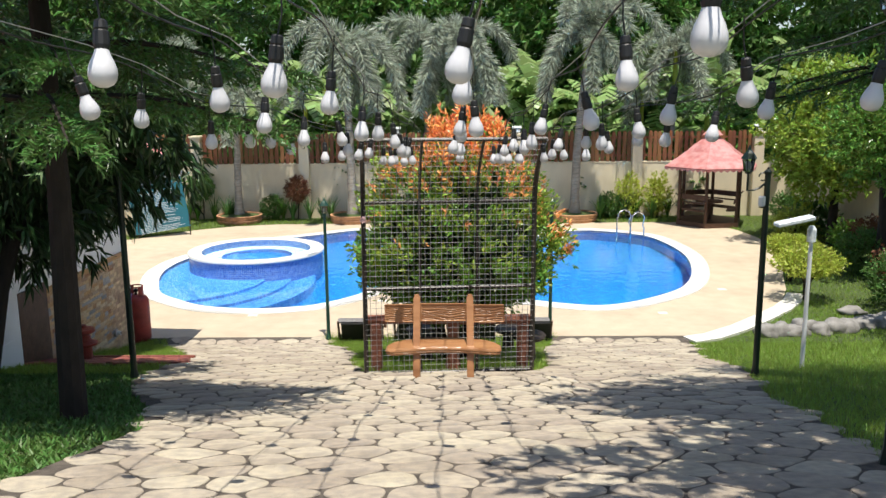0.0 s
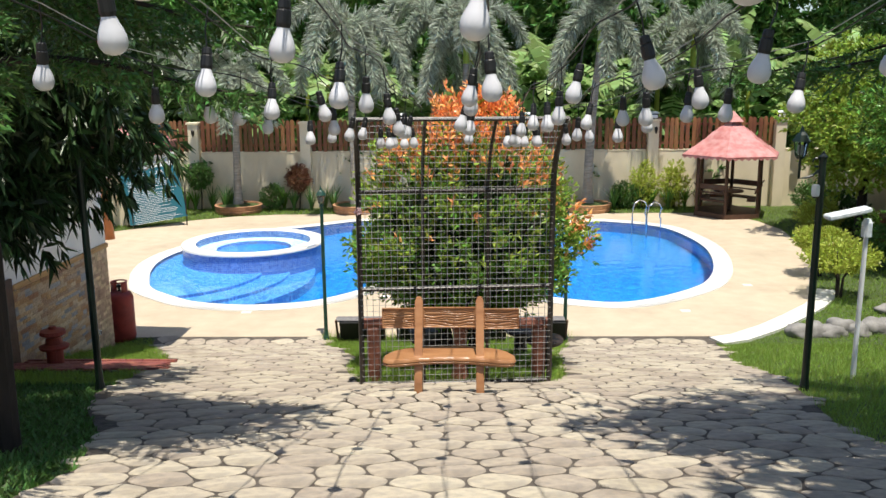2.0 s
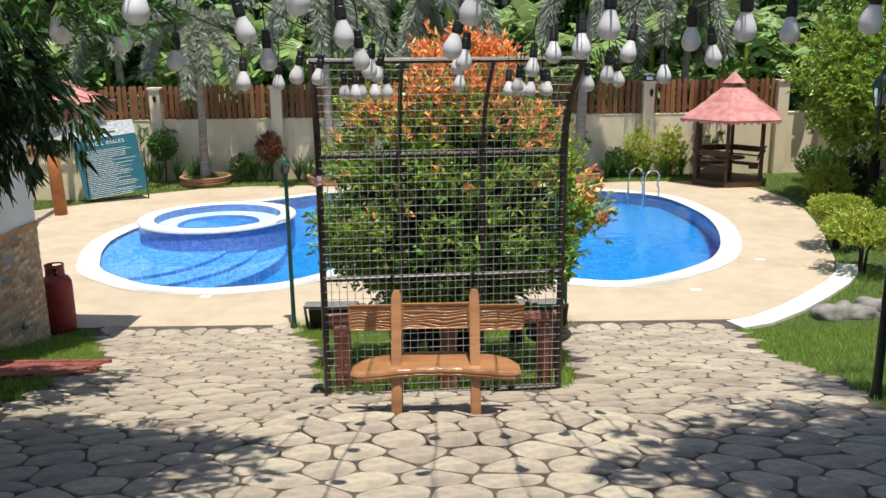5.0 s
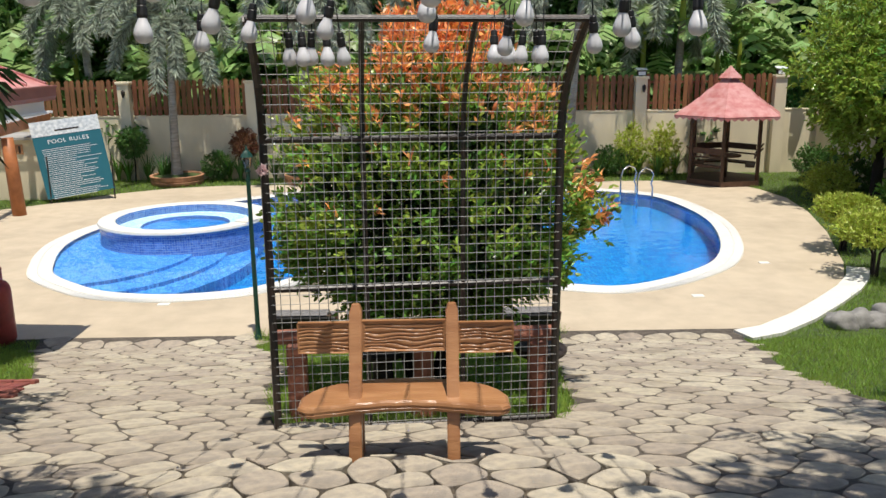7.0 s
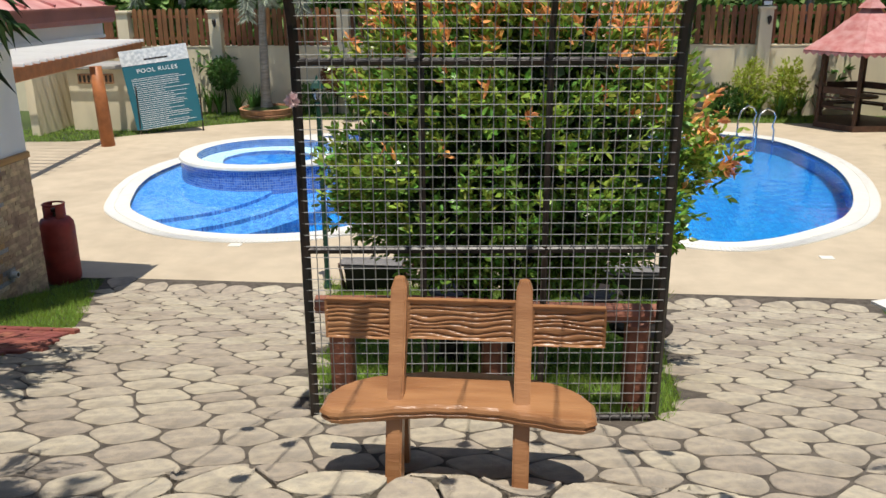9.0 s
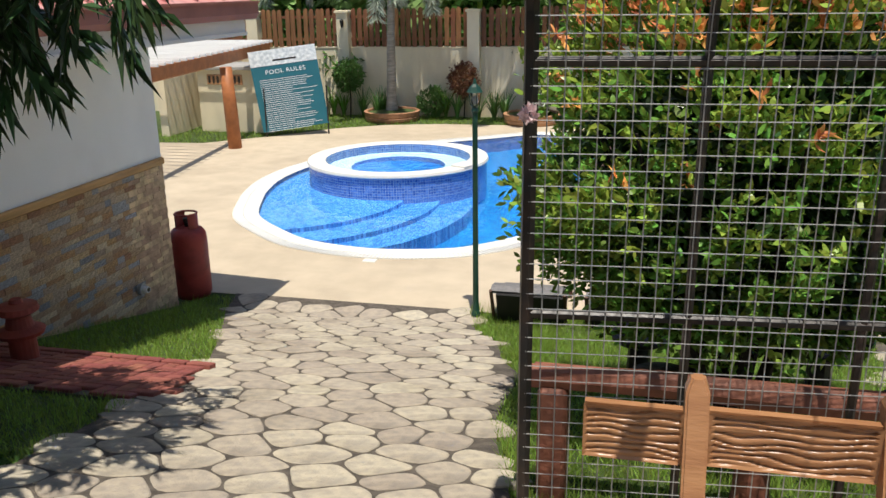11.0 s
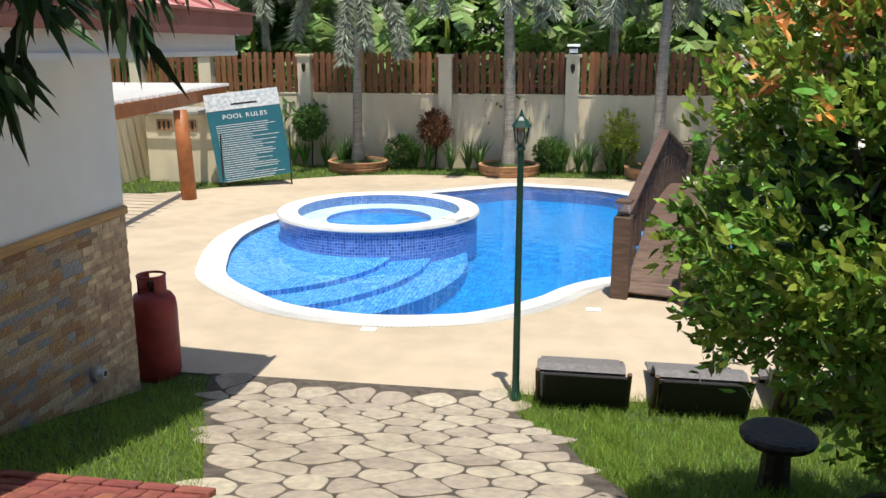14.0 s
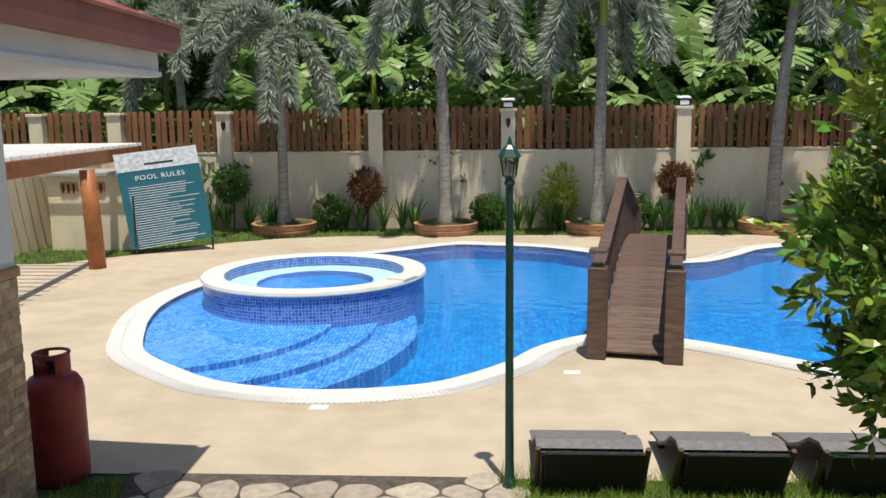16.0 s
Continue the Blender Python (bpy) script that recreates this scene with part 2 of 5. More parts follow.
def survey(x, y):
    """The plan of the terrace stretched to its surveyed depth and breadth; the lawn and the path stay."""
    s_ = min(1.0, max(0.0, (y - 14.8) / 11.95))
    return x * (1 + 0.13 * s_) + 0.35 * s_, y if y < 14.8 else float(np.interp(y, (14.8, 20.85, 25.0, 25.5, 26.3, 26.75, 60), (14.8, 20.8, 25.95, 27.45, 28.0, 28.3, 61.6)))


def thing(name, at, label, category, group="", rz=0.0, fixed=False):
    if not fixed:
        at = (*survey(at[0], at[1]), at[2])
    e = new(name)
    e.empty_display_size = 0.1
    e.matrix_world = pose(*at, 0, 0, rz)
    return tagged(e, label, category, group)


def structure(ob, label=""):
    return tagged(ob, label, kind="structure")


def box(bm, c, s, m=None, bevel=0.0):
    """A box with its centre c and full sizes s."""
    r = bmesh.ops.create_cube(bm, size=1.0)
    mm = Matrix.Translation(c) @ Matrix.Diagonal((*s, 1))
    if m is not None:
        mm = m @ mm
    bmesh.ops.transform(bm, matrix=mm, verts=r["verts"])
    if bevel:
        es = list({e for v in r["verts"] for e in v.link_edges})
        bmesh.ops.bevel(bm, geom=es, offset=bevel, segments=1, affect="EDGES")
    return bm


def boxed(c, s, bevel=0.0, m=None):
    return box(bmesh.new(), c, s, m, bevel)


def tube(pts, radii, n=8, bm=None, cap=True):
    """A round tube through the points, with a radius at each."""
    bm = bm or bmesh.new()
    pts = [Vector(p_) for p_ in pts]
    if not hasattr(radii, "__len__"):
        radii = [radii] * len(pts)
    rings = []
    side = None
    for i_, p_ in enumerate(pts):
        d = (pts[min(i_ + 1, len(pts) - 1)] - pts[max(i_ - 1, 0)]).normalized()
        if side is None:
            side = d.orthogonal().normalized()
        side = (side - d * side.dot(d)).normalized()
        up = d.cross(side)
        rings.append([bm.verts.new(p_ + (side * math.cos(a) + up * math.sin(a)) * radii[i_]) for a in (2 * math.pi * k / n for k in range(n))])
    for a, b in zip(rings, rings[1:]):
        for k in range(n):
            bm.faces.new((a[k], a[(k + 1) % n], b[(k + 1) % n], b[k]))
    if cap:
        bm.faces.new(rings[0][::-1])
        bm.faces.new(rings[-1])
    return bm


def lathe(profile, n=16, at=(0, 0, 0), bm=None, cap=True):
    """Turned shape: profile of (radius, height)."""
    bm = bm or bmesh.new()
    rings = [[bm.verts.new((at[0] + r * math.cos(2 * math.pi * k / n), at[1] + r * math.sin(2 * math.pi * k / n), at[2] + z)) for k in range(n)] for r, z in profile]
    for a, b in zip(rings, rings[1:]):
        for k in range(n):
            bm.faces.new((a[k], a[(k + 1) % n], b[(k + 1) % n], b[k]))
    if cap:
        bm.faces.new(rings[0][::-1])
        bm.faces.new(rings[-1])
    return bm


def prism(outline, z0, z1, bm=None):
    bm = bm or bmesh.new()
    lo = [bm.verts.new((x, y, z0)) for x, y in outline]
    hi = [bm.verts.new((x, y, z1)) for x, y in outline]
    n = len(outline)
    for k in range(n):
        bm.faces.new((lo[k], lo[(k + 1) % n], hi[(k + 1) % n], hi[k]))
    bm.faces.new(hi)
    bm.faces.new(lo[::-1])
    return bm


from mathutils.geometry import tessellate_polygon


def sheet(loops, z, bm=None):
    """A flat sheet with holes: the first loop is its edge."""
    bm = bm or bmesh.new()
    vs = [bm.verts.new((x, y, z)) for lp in loops for x, y in lp]
    for a, b, c in tessellate_polygon([[Vector((x, y, 0)) for x, y in lp] for lp in loops]):
        try:
            f = bm.faces.new((vs[a], vs[b], vs[c]))
            f.normal_update()
            if f.normal.z < 0:
                f.normal_flip()
        except ValueError:
            pass
    return bm


def smooth_loop(points, per=6):
    out = []
    n = len(points)
    for i_ in range(n):
        p0, p1, p2, p3 = (Vector(points[(i_ + k) % n]) for k in (-1, 0, 1, 2))
        for k in range(per):
            t = k / per
            v = 0.5 * ((2 * p1) + (p2 - p0) * t + (2 * p0 - 5 * p1 + 4 * p2 - p3) * t * t + (3 * p1 - p0 - 3 * p2 + p3) * t ** 3)
            out.append((v.x, v.y))
    return out


def offset_loop(loop, d):
    """Loop pushed outwards by d (loop runs anticlockwise)."""
    out = []
    n = len(loop)
    for i_ in range(n):
        a, b = Vector(loop[i_ - 1]), Vector(loop[(i_ + 1) % n])
        t = (b - a).normalized()
        out.append((loop[i_][0] + t.y * d, loop[i_][1] - t.x * d))
    return out


def ground_z(x, y):
    """Height of the sloping ground, the deck being 0."""
    if y >= 14.15:
        return 0.0
    return min(2.95, 0.243 * (14.15 - y))


rng = np.random.default_rng(4)


def leaf_mesh(name, pos, axis, length, width, material, parent, fold=0.25, label="", kind="stuff", droop=0.0, simple=False, oval=False):
    """Many leaves in one mesh: at pos, along axis, each a folded lozenge."""
    n = len(pos)
    pos, axis = np.asarray(pos, float), np.asarray(axis, float)
    axis = axis / (np.linalg.norm(axis, axis=1, keepdims=True) + 1e-9)
    rnd = rng.normal(size=(n, 3))
    side = np.cross(axis, rnd)
    side /= np.linalg.norm(side, axis=1, keepdims=True) + 1e-9
    nor = np.cross(side, axis)
    L = (np.ones(n) * length * rng.uniform(0.7, 1.25, n))[:, None]
    W = (np.ones(n) * width * rng.uniform(0.8, 1.2, n))[:, None]
    base = pos
    mid = pos + axis * L * 0.45
    tip = pos + axis * L - nor * L * 0.12
    tip[:, 2] -= (L * droop)[:, 0]
    if oval:
        m1, m2 = pos + axis * L * 0.28 + nor * L * 0.03, pos + axis * L * 0.64 + nor * L * 0.015
        v = np.stack([base, m1 + side * W * 0.44, m2 + side * W * 0.42, tip, m2 - side * W * 0.42, m1 - side * W * 0.44], 1).reshape(-1, 3)
        f = []
        for i_ in range(n):
            k = 6 * i_
            f += [(k, k + 1, k + 5), (k + 1, k + 2, k + 4, k + 5), (k + 2, k + 3, k + 4)]
    elif simple:
        v = np.stack([base - side * W * 0.5, base + side * W * 0.5, tip], 1).reshape(-1, 3)
        per, f = 3, [(3 * i_, 3 * i_ + 1, 3 * i_ + 2) for i_ in range(n)]
    else:
        v = np.stack([base, mid + side * W * 0.5 + nor * W * fold, tip, mid - side * W * 0.5 + nor * W * fold], 1).reshape(-1, 3)
        f = []
        for i_ in range(n):
            k = 4 * i_
            f += [(k, k + 1, k + 2), (k, k + 2, k + 3)]
    me = bpy.data.meshes.new(name)
    me.from_pydata(v.tolist(), [], f)
    me.materials.append(M[material])
    ob = new(name, me)
    ob.parent = parent
    return tagged(ob, label, kind=kind)


def blob_points(n, c, r, power=0.45, ragged=0.25, seed=0):
    """Points in the outer shell of an uneven rounded crown, with the way out from its middle."""
    g = np.random.default_rng(seed)
    d = g.normal(size=(n, 3))
    d /= np.linalg.norm(d, axis=1, keepdims=True)
    lump = 1 + ragged * (np.sin(d[:, 0] * 5 + seed) * np.cos(d[:, 1] * 4 + seed * 2) + 0.6 * np.sin(d[:, 2] * 7 + seed))
    rad = g.uniform(0, 1, n) ** power * lump
    return np.array(c) + d * rad[:, None] * np.array(r), d


# ---- large structure ----
COPING_LINE = [(-7.02, 18.55), (-6.62, 17.6), (-5.93, 16.88), (-5.13, 16.32), (-4.02, 16.08), (-2.96, 16.27), (-2.40, 16.62), (-1.85, 17.22), (-1.45, 17.86), (-0.85, 18.27), (-0.21, 17.98), (0.49, 17.43), (1.2, 16.8),
    (2.1, 16.36), (2.9, 16.22), (3.8, 16.6), (4.85, 17.5), (5.42, 18.4), (5.85, 19.6), (6.15, 21.0), (6.22, 22.3), (6.05, 23.8), (5.75, 24.65), (5.2, 25.22), (4.6, 25.58), (3.8, 25.82), (2.6, 25.3), (1.75, 24.35), (1.1, 23.85),
    (0.4, 24.25), (-0.45, 25.1), (-1.2, 25.65), (-2.2, 25.92), (-3.2, 26.02), (-4.3, 25.25), (-5.6, 24.3), (-6.6, 23.0), (-7.25, 21.6), (-7.4, 20.3), (-7.25, 19.3)]
COPING = smooth_loop(COPING_LINE, 4)
POOL = offset_loop(COPING, -0.40)
GRATE_IN, GRATE_OUT = offset_loop(COPING, -0.16), offset_loop(COPING, -0.02)
DECK = [(-15, 14.56), (3.95, 14.56), (4.23, 14.6), (4.85, 15.1), (5.5, 15.75), (6.1, 16.4), (6.5, 16.95), (6.95, 17.9), (7.25, 18.8), (7.75, 20.2), (8.3, 22.3), (8.55, 24.0), (8.4, 25.3), (8.05, 26.3), (7.3, 26.9),
    (4.0, 26.95), (-1.0, 27.0), (-5.7, 26.95), (-7.0, 26.6), (-8.1, 25.9), (-9.2, 24.6), (-10.4, 23.5), (-15, 23.2)]
WATER = -0.045

bm = sheet([[(-300, 14.15), (300, 14.15), (300, 500), (-300, 500)], COPING], -0.012)
vs = {}
for y in (14.15, 2.0, -300):
    for x in (-300, -5.0, 5.0, 300):
        vs[x, y] = bm.verts.new((x, y, ground_z(x, y) - 0.012))
for y0, y1 in ((14.15, 2.0), (2.0, -300)):
    for x0, x1 in ((-300, -5.0), (-5.0, 5.0), (5.0, 300)):
        bm.faces.new((vs[x0, y1], vs[x1, y1], vs[x1, y0], vs[x0, y0]))
structure(part("ground", bm, "grass"), "green lawn sloping down to the pool terrace")
structure(part("pool_deck", sheet([DECK, COPING], 0.0), "deck"), "sand-coloured painted concrete deck round the pool")

n = len(POOL)
bm = bmesh.new()
rings = []
for loop, z in ((POOL, WATER - 0.1), (POOL, 0.012), (offset_loop(POOL, 0.02), 0.02), (offset_loop(COPING, -0.17), 0.018), (offset_loop(COPING, -0.16), 0.004), (offset_loop(COPING, -0.02), 0.004), (COPING, 0.012), (COPING, -0.1)):
    rings.append([bm.verts.new((x, y, z)) for x, y in loop])
for a, b in zip(rings, rings[1:]):
    for k in range(n):
        bm.faces.new((a[k], a[(k + 1) % n], b[(k + 1) % n], b[k]))
structure(part("pool_coping", bm, "coping"), "white pebble-dash coping round the winding pool")

# overflow slots: short white bars across the channel in the coping
verts, faces = [], []
P = np.array(GRATE_IN + GRATE_IN[:1])
Q = np.array(GRATE_OUT + GRATE_OUT[:1])
for k in range(n):
    L = np.linalg.norm(P[k + 1] - P[k])
    m_ = max(1, int(L / 0.045))
    for j in range(m_):
        a0, a1 = j / m_, (j + 0.55) / m_
        quad = [P[k] + (P[k + 1] - P[k]) * a0, Q[k] + (Q[k + 1] - Q[k]) * a0, Q[k] + (Q[k + 1] - Q[k]) * a1, P[k] + (P[k + 1] - P[k]) * a1]
        o = len(verts)
        verts += [(q[0], q[1], 0.016) for q in quad] + [(q[0], q[1], 0.003) for q in quad]
        faces += [(o, o + 1, o + 2, o + 3), (o, o + 3, o + 7, o + 4), (o + 1, o + 5, o + 6, o + 2)]
raw("overflow_grate", verts, faces, "slot", kind="structure", label="white slotted overflow grate in the pool coping")

# walls of the basin with their own unwrapped mosaic, floor, entry shelf and steps
def mosaic_wall(name, loop, z0, z1, material, parent=None, closed=True, label=""):
    bm_ = bmesh.new()
    uv = bm_.loops.layers.uv.new("uv")
    run = 0.0
    cnt = len(loop)
    for k in range(cnt if closed else cnt - 1):
        a, b = loop[k], loop[(k + 1) % cnt]
        L_ = math.dist(a, b)
        f = bm_.faces.new([bm_.verts.new(v) for v in ((*a, z0), (*b, z0), (*b, z1), (*a, z1))])
        for lp, u in zip(f.loops, ((run, z0), (run + L_, z0), (run + L_, z1), (run, z1))):
            lp[uv].uv = u
        run += L_
    return part(name, bm_, material, parent, label)


structure(mosaic_wall("pool_wall", POOL, -1.35, 0.008, "mosaic"), "blue mosaic wall of the pool")
structure(part("pool_floor", sheet([offset_loop(POOL, 0.05)], -1.3), "pool"), "blue tiled pool floor")
for k, (r, z) in enumerate(((2.3, -0.13), (2.85, -0.36), (3.4, -0.60))):
    c = (-6.72, 19.45)
    arc = [(c[0] + r * math.cos(a) * 1.0, c[1] + r * math.sin(a) * 1.0) for a in (2 * math.pi * j / 64 for j in range(64))]
    xs = [p_ for p_ in arc]
    bmx = prism(xs, -1.29, z)
    # keep the part inside the basin
    ob = part("pool_step", bmx, "shelf")
    structure(ob, "curved blue tiled entry step under the water")
w_ob = structure(part("water", sheet([offset_loop(POOL, 0.004)], WATER), "water"), "clear still pool water")
w_ob.visible_shadow = False

# spa
SPA, SR = (-4.96, 20.9), 1.64
spa = thing("spa", (*SPA, 0), "round raised spa with white rim and blue mosaic sides", "spa pool", fixed=True)
def ring(r, cnt=72):
    return [(r * math.cos(2 * math.pi * k / cnt), r * math.sin(2 * math.pi * k / cnt)) for k in range(cnt)]
mosaic_wall("spa_wall", ring(SR - 0.02), -1.2, 0.31, "mosaic", spa)
part("rim", lathe([(SR, 0.30), (SR + 0.015, 0.32), (SR, 0.36), (SR - 0.30, 0.36), (SR - 0.32, 0.35), (SR - 0.32, 0.0)], 72, cap=False), "coping", spa, "white pebble-dash rim")
bm = bmesh.new()
mosaic_wall("inner_wall", ring(SR - 0.325)[::-1], 0.05, 0.35, "mosaic", spa)
part("spa_seat", sheet([ring(SR - 0.33), ring(0.86)], 0.17), "spapale", spa, "pale blue tiled seat")
mosaic_wall("seat_wall", ring(0.86)[::-1], -0.4, 0.17, "mosaic", spa)
part("spa_floor", sheet([ring(0.9)], -0.35), "pool", spa)
w2 = part("spa_water", sheet([ring(SR - 0.33)], 0.20), "water", spa, "clear water")
w2.visible_shadow = False
# solid infill so that the basin water does not show inside
part("core", lathe([(SR - 0.06, -1.1), (SR - 0.06, -0.40), (0.2, -0.40)], 48, cap=False), "spapale", spa)
part("spillway", boxed((0, 0, 0), (0.30, 0.34, 0.05), 0.01, pose(1.36 , -0.62, 0.365, 0, 0, -24)), "coping", spa, "pale flat overflow lip")
part("drain_cover", lathe([(0.09, -0.35), (0.09, -0.335), (0.05, -0.33)], 20), "coping", spa, "white drain cover")

# deck lights and skimmer lids
for x, y in ((-3.9, 16.0), (-1.52, 17.08), (3.9, 16.05), (5.6, 17.9)):
    e = thing("skimmer_lid", (x, y, 0), "small white square lid set in the deck", "lid", "lids in the deck", fixed=True)
    part("lid", boxed((0, 0, 0.004), (0.17, 0.13, 0.012), 0.002), "coping", e)

# ---- perimeter wall ----
FY = 28.3
wall = structure(part("wall_north", boxed((-2.0, FY + 0.08, 0.88), (32, 0.15, 1.80)), "cream"), "cream rendered garden wall, stained at its foot")
structure(part("wall_cap", boxed((-2.0, FY + 0.08, 1.80), (32, 0.18, 0.05), 0.01), "cream"))
PX = [-16.6, -13.1, -11.2, -8.58, -5.02, -1.96, 2.0, 5.95, 9.9]
def pillar(x, lit):
    e = thing("pillar", (x, FY - 0.06, 0), "cream square pillar with a flat cap between fence panels", "pillar", "pillars of the garden wall", fixed=True)
    part("shaft", boxed((0, 0, 1.35), (0.32, 0.30, 2.70)), "cream", e)
    part("cap", boxed((0, 0, 2.735), (0.40, 0.38, 0.07), 0.01), "cream", e)
    return e
def floodlight(x, z):
    e = thing("solar_floodlight", (x, FY - 0.06, z), "small solar floodlight with pale panel on top of the pillar", "outdoor light", "lights on the pillars", fixed=True)
    part("bracket", boxed((0, 0, 0.03), (0.08, 0.08, 0.08), 0.01), "black", e)
    part("housing", boxed((0, -0.06, 0.09), (0.26, 0.10, 0.14), 0.015, pose(0, 0, 0, 0, 0, 0)), "black", e)
    part("lens", boxed((0, -0.115, 0.08), (0.20, 0.012, 0.10), 0.003), "paper", e, "pale lens")
    part("solar_panel", boxed((0, 0.02, 0.20), (0.30, 0.24, 0.02), 0.004, pose(0, 0, 0, 12)), "greyprint", e)
for x in PX:
    pillar(x, True)
    if x > -5:
        floodlight(x, 2.77)
for x in (-8.56, 6.0, -1.96):
    e = thing("wall_lantern", (x, FY - 0.23, 2.45), "small dark lantern on the front of the pillar", "wall lamp", "wall lanterns", fixed=True)
    part("backplate", boxed((0, 0, 0), (0.06, 0.02, 0.14), 0.005), "black", e)
    part("shade", lathe([(0.02, -0.12), (0.05, -0.02), (0.055, 0.06), (0.01, 0.10)], 8, (0, -0.05, 0)), "black", e)

# picket panels
random.seed(3)
variants = []
for k in range(4):
    w_ = 0.125
    o = [(-w_ / 2, 1.83), (w_ / 2, 1.83), (w_ / 2, 2.76), (w_ * 0.3, 2.805), (0, 2.82), (-w_ * 0.3, 2.805), (-w_ / 2, 2.76)]
    bm = bmesh.new()
    fr = [bm.verts.new((x, -0.012, z)) for x, z in o]
    bk = [bm.verts.new((x, 0.012, z)) for x, z in o]
    bm.faces.new(fr)
    bm.faces.new(bk[::-1])
    for j in range(len(o)):
        bm.faces.new((fr[j], bk[j], bk[(j + 1) % len(o)], fr[(j + 1) % len(o)]))
    me = bpy.data.meshes.new("picket")
    bm.to_mesh(me)
    bm.free()
    me.materials.append(M["picket"])
    variants.append(me)
    break
for a, b in zip(PX, PX[1:]):
    e = thing("picket_fence", ((a + b) / 2, FY, 0), "red-brown stained wooden picket fence panel on the garden wall", "fence panel", "fence panels", fixed=True)
    part("rail", boxed((0, 0.035, 2.02), (b - a - 0.3, 0.04, 0.07)), "picket", e)
    part("rail", boxed((0, 0.035, 2.60), (b - a - 0.3, 0.04, 0.07)), "picket", e)
    cnt = int((b - a - 0.32) / 0.168)
    for k in range(cnt):
        ob = new("picket", variants[0])
        ob.parent = e
        ob.matrix_basis = pose((k + 0.5 - cnt / 2) * (b - a - 0.32) / cnt, random.uniform(-0.004, 0.004), random.uniform(-0.02, 0.02), 0, random.uniform(-0.7, 0.7), 0)

# right-hand wall, behind the shrubs
structure(part("wall_east", boxed((11.15, 19.6, 0.9), (0.15, 17.3, 1.8)), "cream"), "cream rendered garden wall")
for k, y in enumerate((14.2, 17.7, 21.2, 24.7)):
    e = thing("picket_fence", (11.1, y + 1.75, 0), "red-brown stained wooden picket fence panel on the garden wall", "fence panel", "fence panels", 90, fixed=True)
    part("rail", boxed((0, 0.035, 2.02), (3.4, 0.04, 0.07)), "picket", e)
    part("rail", boxed((0, 0.035, 2.60), (3.4, 0.04, 0.07)), "picket", e)
    for j in range(20):
        ob = new("picket", variants[0])
        ob.parent = e
        ob.matrix_basis = pose((j - 9.5) * 0.17, 0, random.uniform(-0.02, 0.02))
# left neighbour wall and pump house
structure(part("wall_west", boxed((-11.75, 26.2, 1.0), (0.2, 4.0, 2.0)), "cream"), "cream rendered side wall")

# ---- house ----
HX, HY = -5.49, 14.12
house = thing("house", (HX, HY, 0), "low white house with stone-clad base and red metal roof", "house")
def hp(name, c, s_, material, label="", bevel=0.0):
    return part(name, boxed((c[0] - HX, c[1] - HY, c[2]), s_, bevel), material, house, label)
hp("upper_wall", (HX - 2.5, (HY + 3.3) / 2, 2.3), (5.0, HY - 3.3, 1.36), "white", "smooth white upper wall")
clad = hp("lower_wall", (HX - 2.5, (HY + 3.3) / 2, 0.8), (5.0, HY - 3.3, 1.64), "clad", "split stone base wall")
hp("wall_trim", (HX + 0.01, (HY + 11.4) / 2, 1.62), (0.06, HY - 11.4, 0.07), "trimwood", "ochre wooden trim", 0.01)
hp("plain_wall", (HX + 0.005, 7.35, 0.9), (0.05, 8.06, 1.72), "white", "plain white wall beside the door")
hp("door_leaf", (HX + 0.04, 10.98, 1.22), (0.04, 0.72, 1.08), "gazwood", "dark brown wooden leaf", 0.004)
leaf = hp("door_leaf", (HX + 0.045, 10.22, 1.32), (0.04, 0.76, 1.10), "white", "white panelled leaf", 0.004)
for dz in (-0.25, 0.25):
    part("panel", boxed((HX + 0.068 - HX, 10.22 - HY, 1.32 + dz), (0.012, 0.5, 0.36), 0.005), "white", leaf)
hp("wall_trim", (HX - 2.5, HY + 0.01, 1.62), (5.0, 0.06, 0.07), "trimwood", "ochre wooden trim", 0.01)
hp("soffit", (HX - 2.0, 8.52, 2.89), (6.0, 11.6, 0.03), "white", "white soffit")
hp("fascia", (HX + 0.95, 8.52, 2.955), (0.06, 11.6, 0.17), "white", "white fascia board")
hp("fascia", (HX - 2.03, HY + 0.17, 2.955), (5.88, 0.06, 0.17), "white", "white fascia board")
g = bmesh.new()
for a, b in ((0, -6.0),):
    pr = [(0.0, 0), (0.13, 0.0), (0.16, 0.05), (0.16, 0.15), (0.18, 0.15), (0.18, 0.17), (0.14, 0.17), (0.14, 0.06), (0.12, 0.02), (0.0, 0.02)]
    A = [g.verts.new((0.97 + x, 0.22, 3.03 + z)) for x, z in pr]
    B = [g.verts.new((0.97 + x, -11.3, 3.03 + z)) for x, z in pr]
    for k in range(len(pr)):
        g.faces.new((A[k], A[(k + 1) % len(pr)], B[(k + 1) % len(pr)], B[k]))
    g.faces.new(A[::-1])
    g.faces.new(B)
part("gutter", g, "gutter", house, "dusty pink metal gutter")
g = bmesh.new()
q = [g.verts.new(v) for v in ((1.05, 0.22, 3.20), (1.05, -11.5, 3.20), (-2.2, -11.5, 4.45), (-2.2, 0.22, 4.45), (1.05, 0.22, 3.16), (1.05, -11.5, 3.16), (-2.2, -11.5, 4.41), (-2.2, 0.22, 4.41), (-5.4, 0.22, 3.20), (-5.4, -11.5, 3.20))]
for f in ((0, 3, 2, 1), (4, 5, 6, 7), (0, 1, 5, 4), (0, 4, 7, 3), (3, 8, 9, 2)):
    g.faces.new([q[k] for k in f])
part("roof", g, "roof", house, "faded red metal roof")
g = bmesh.new()
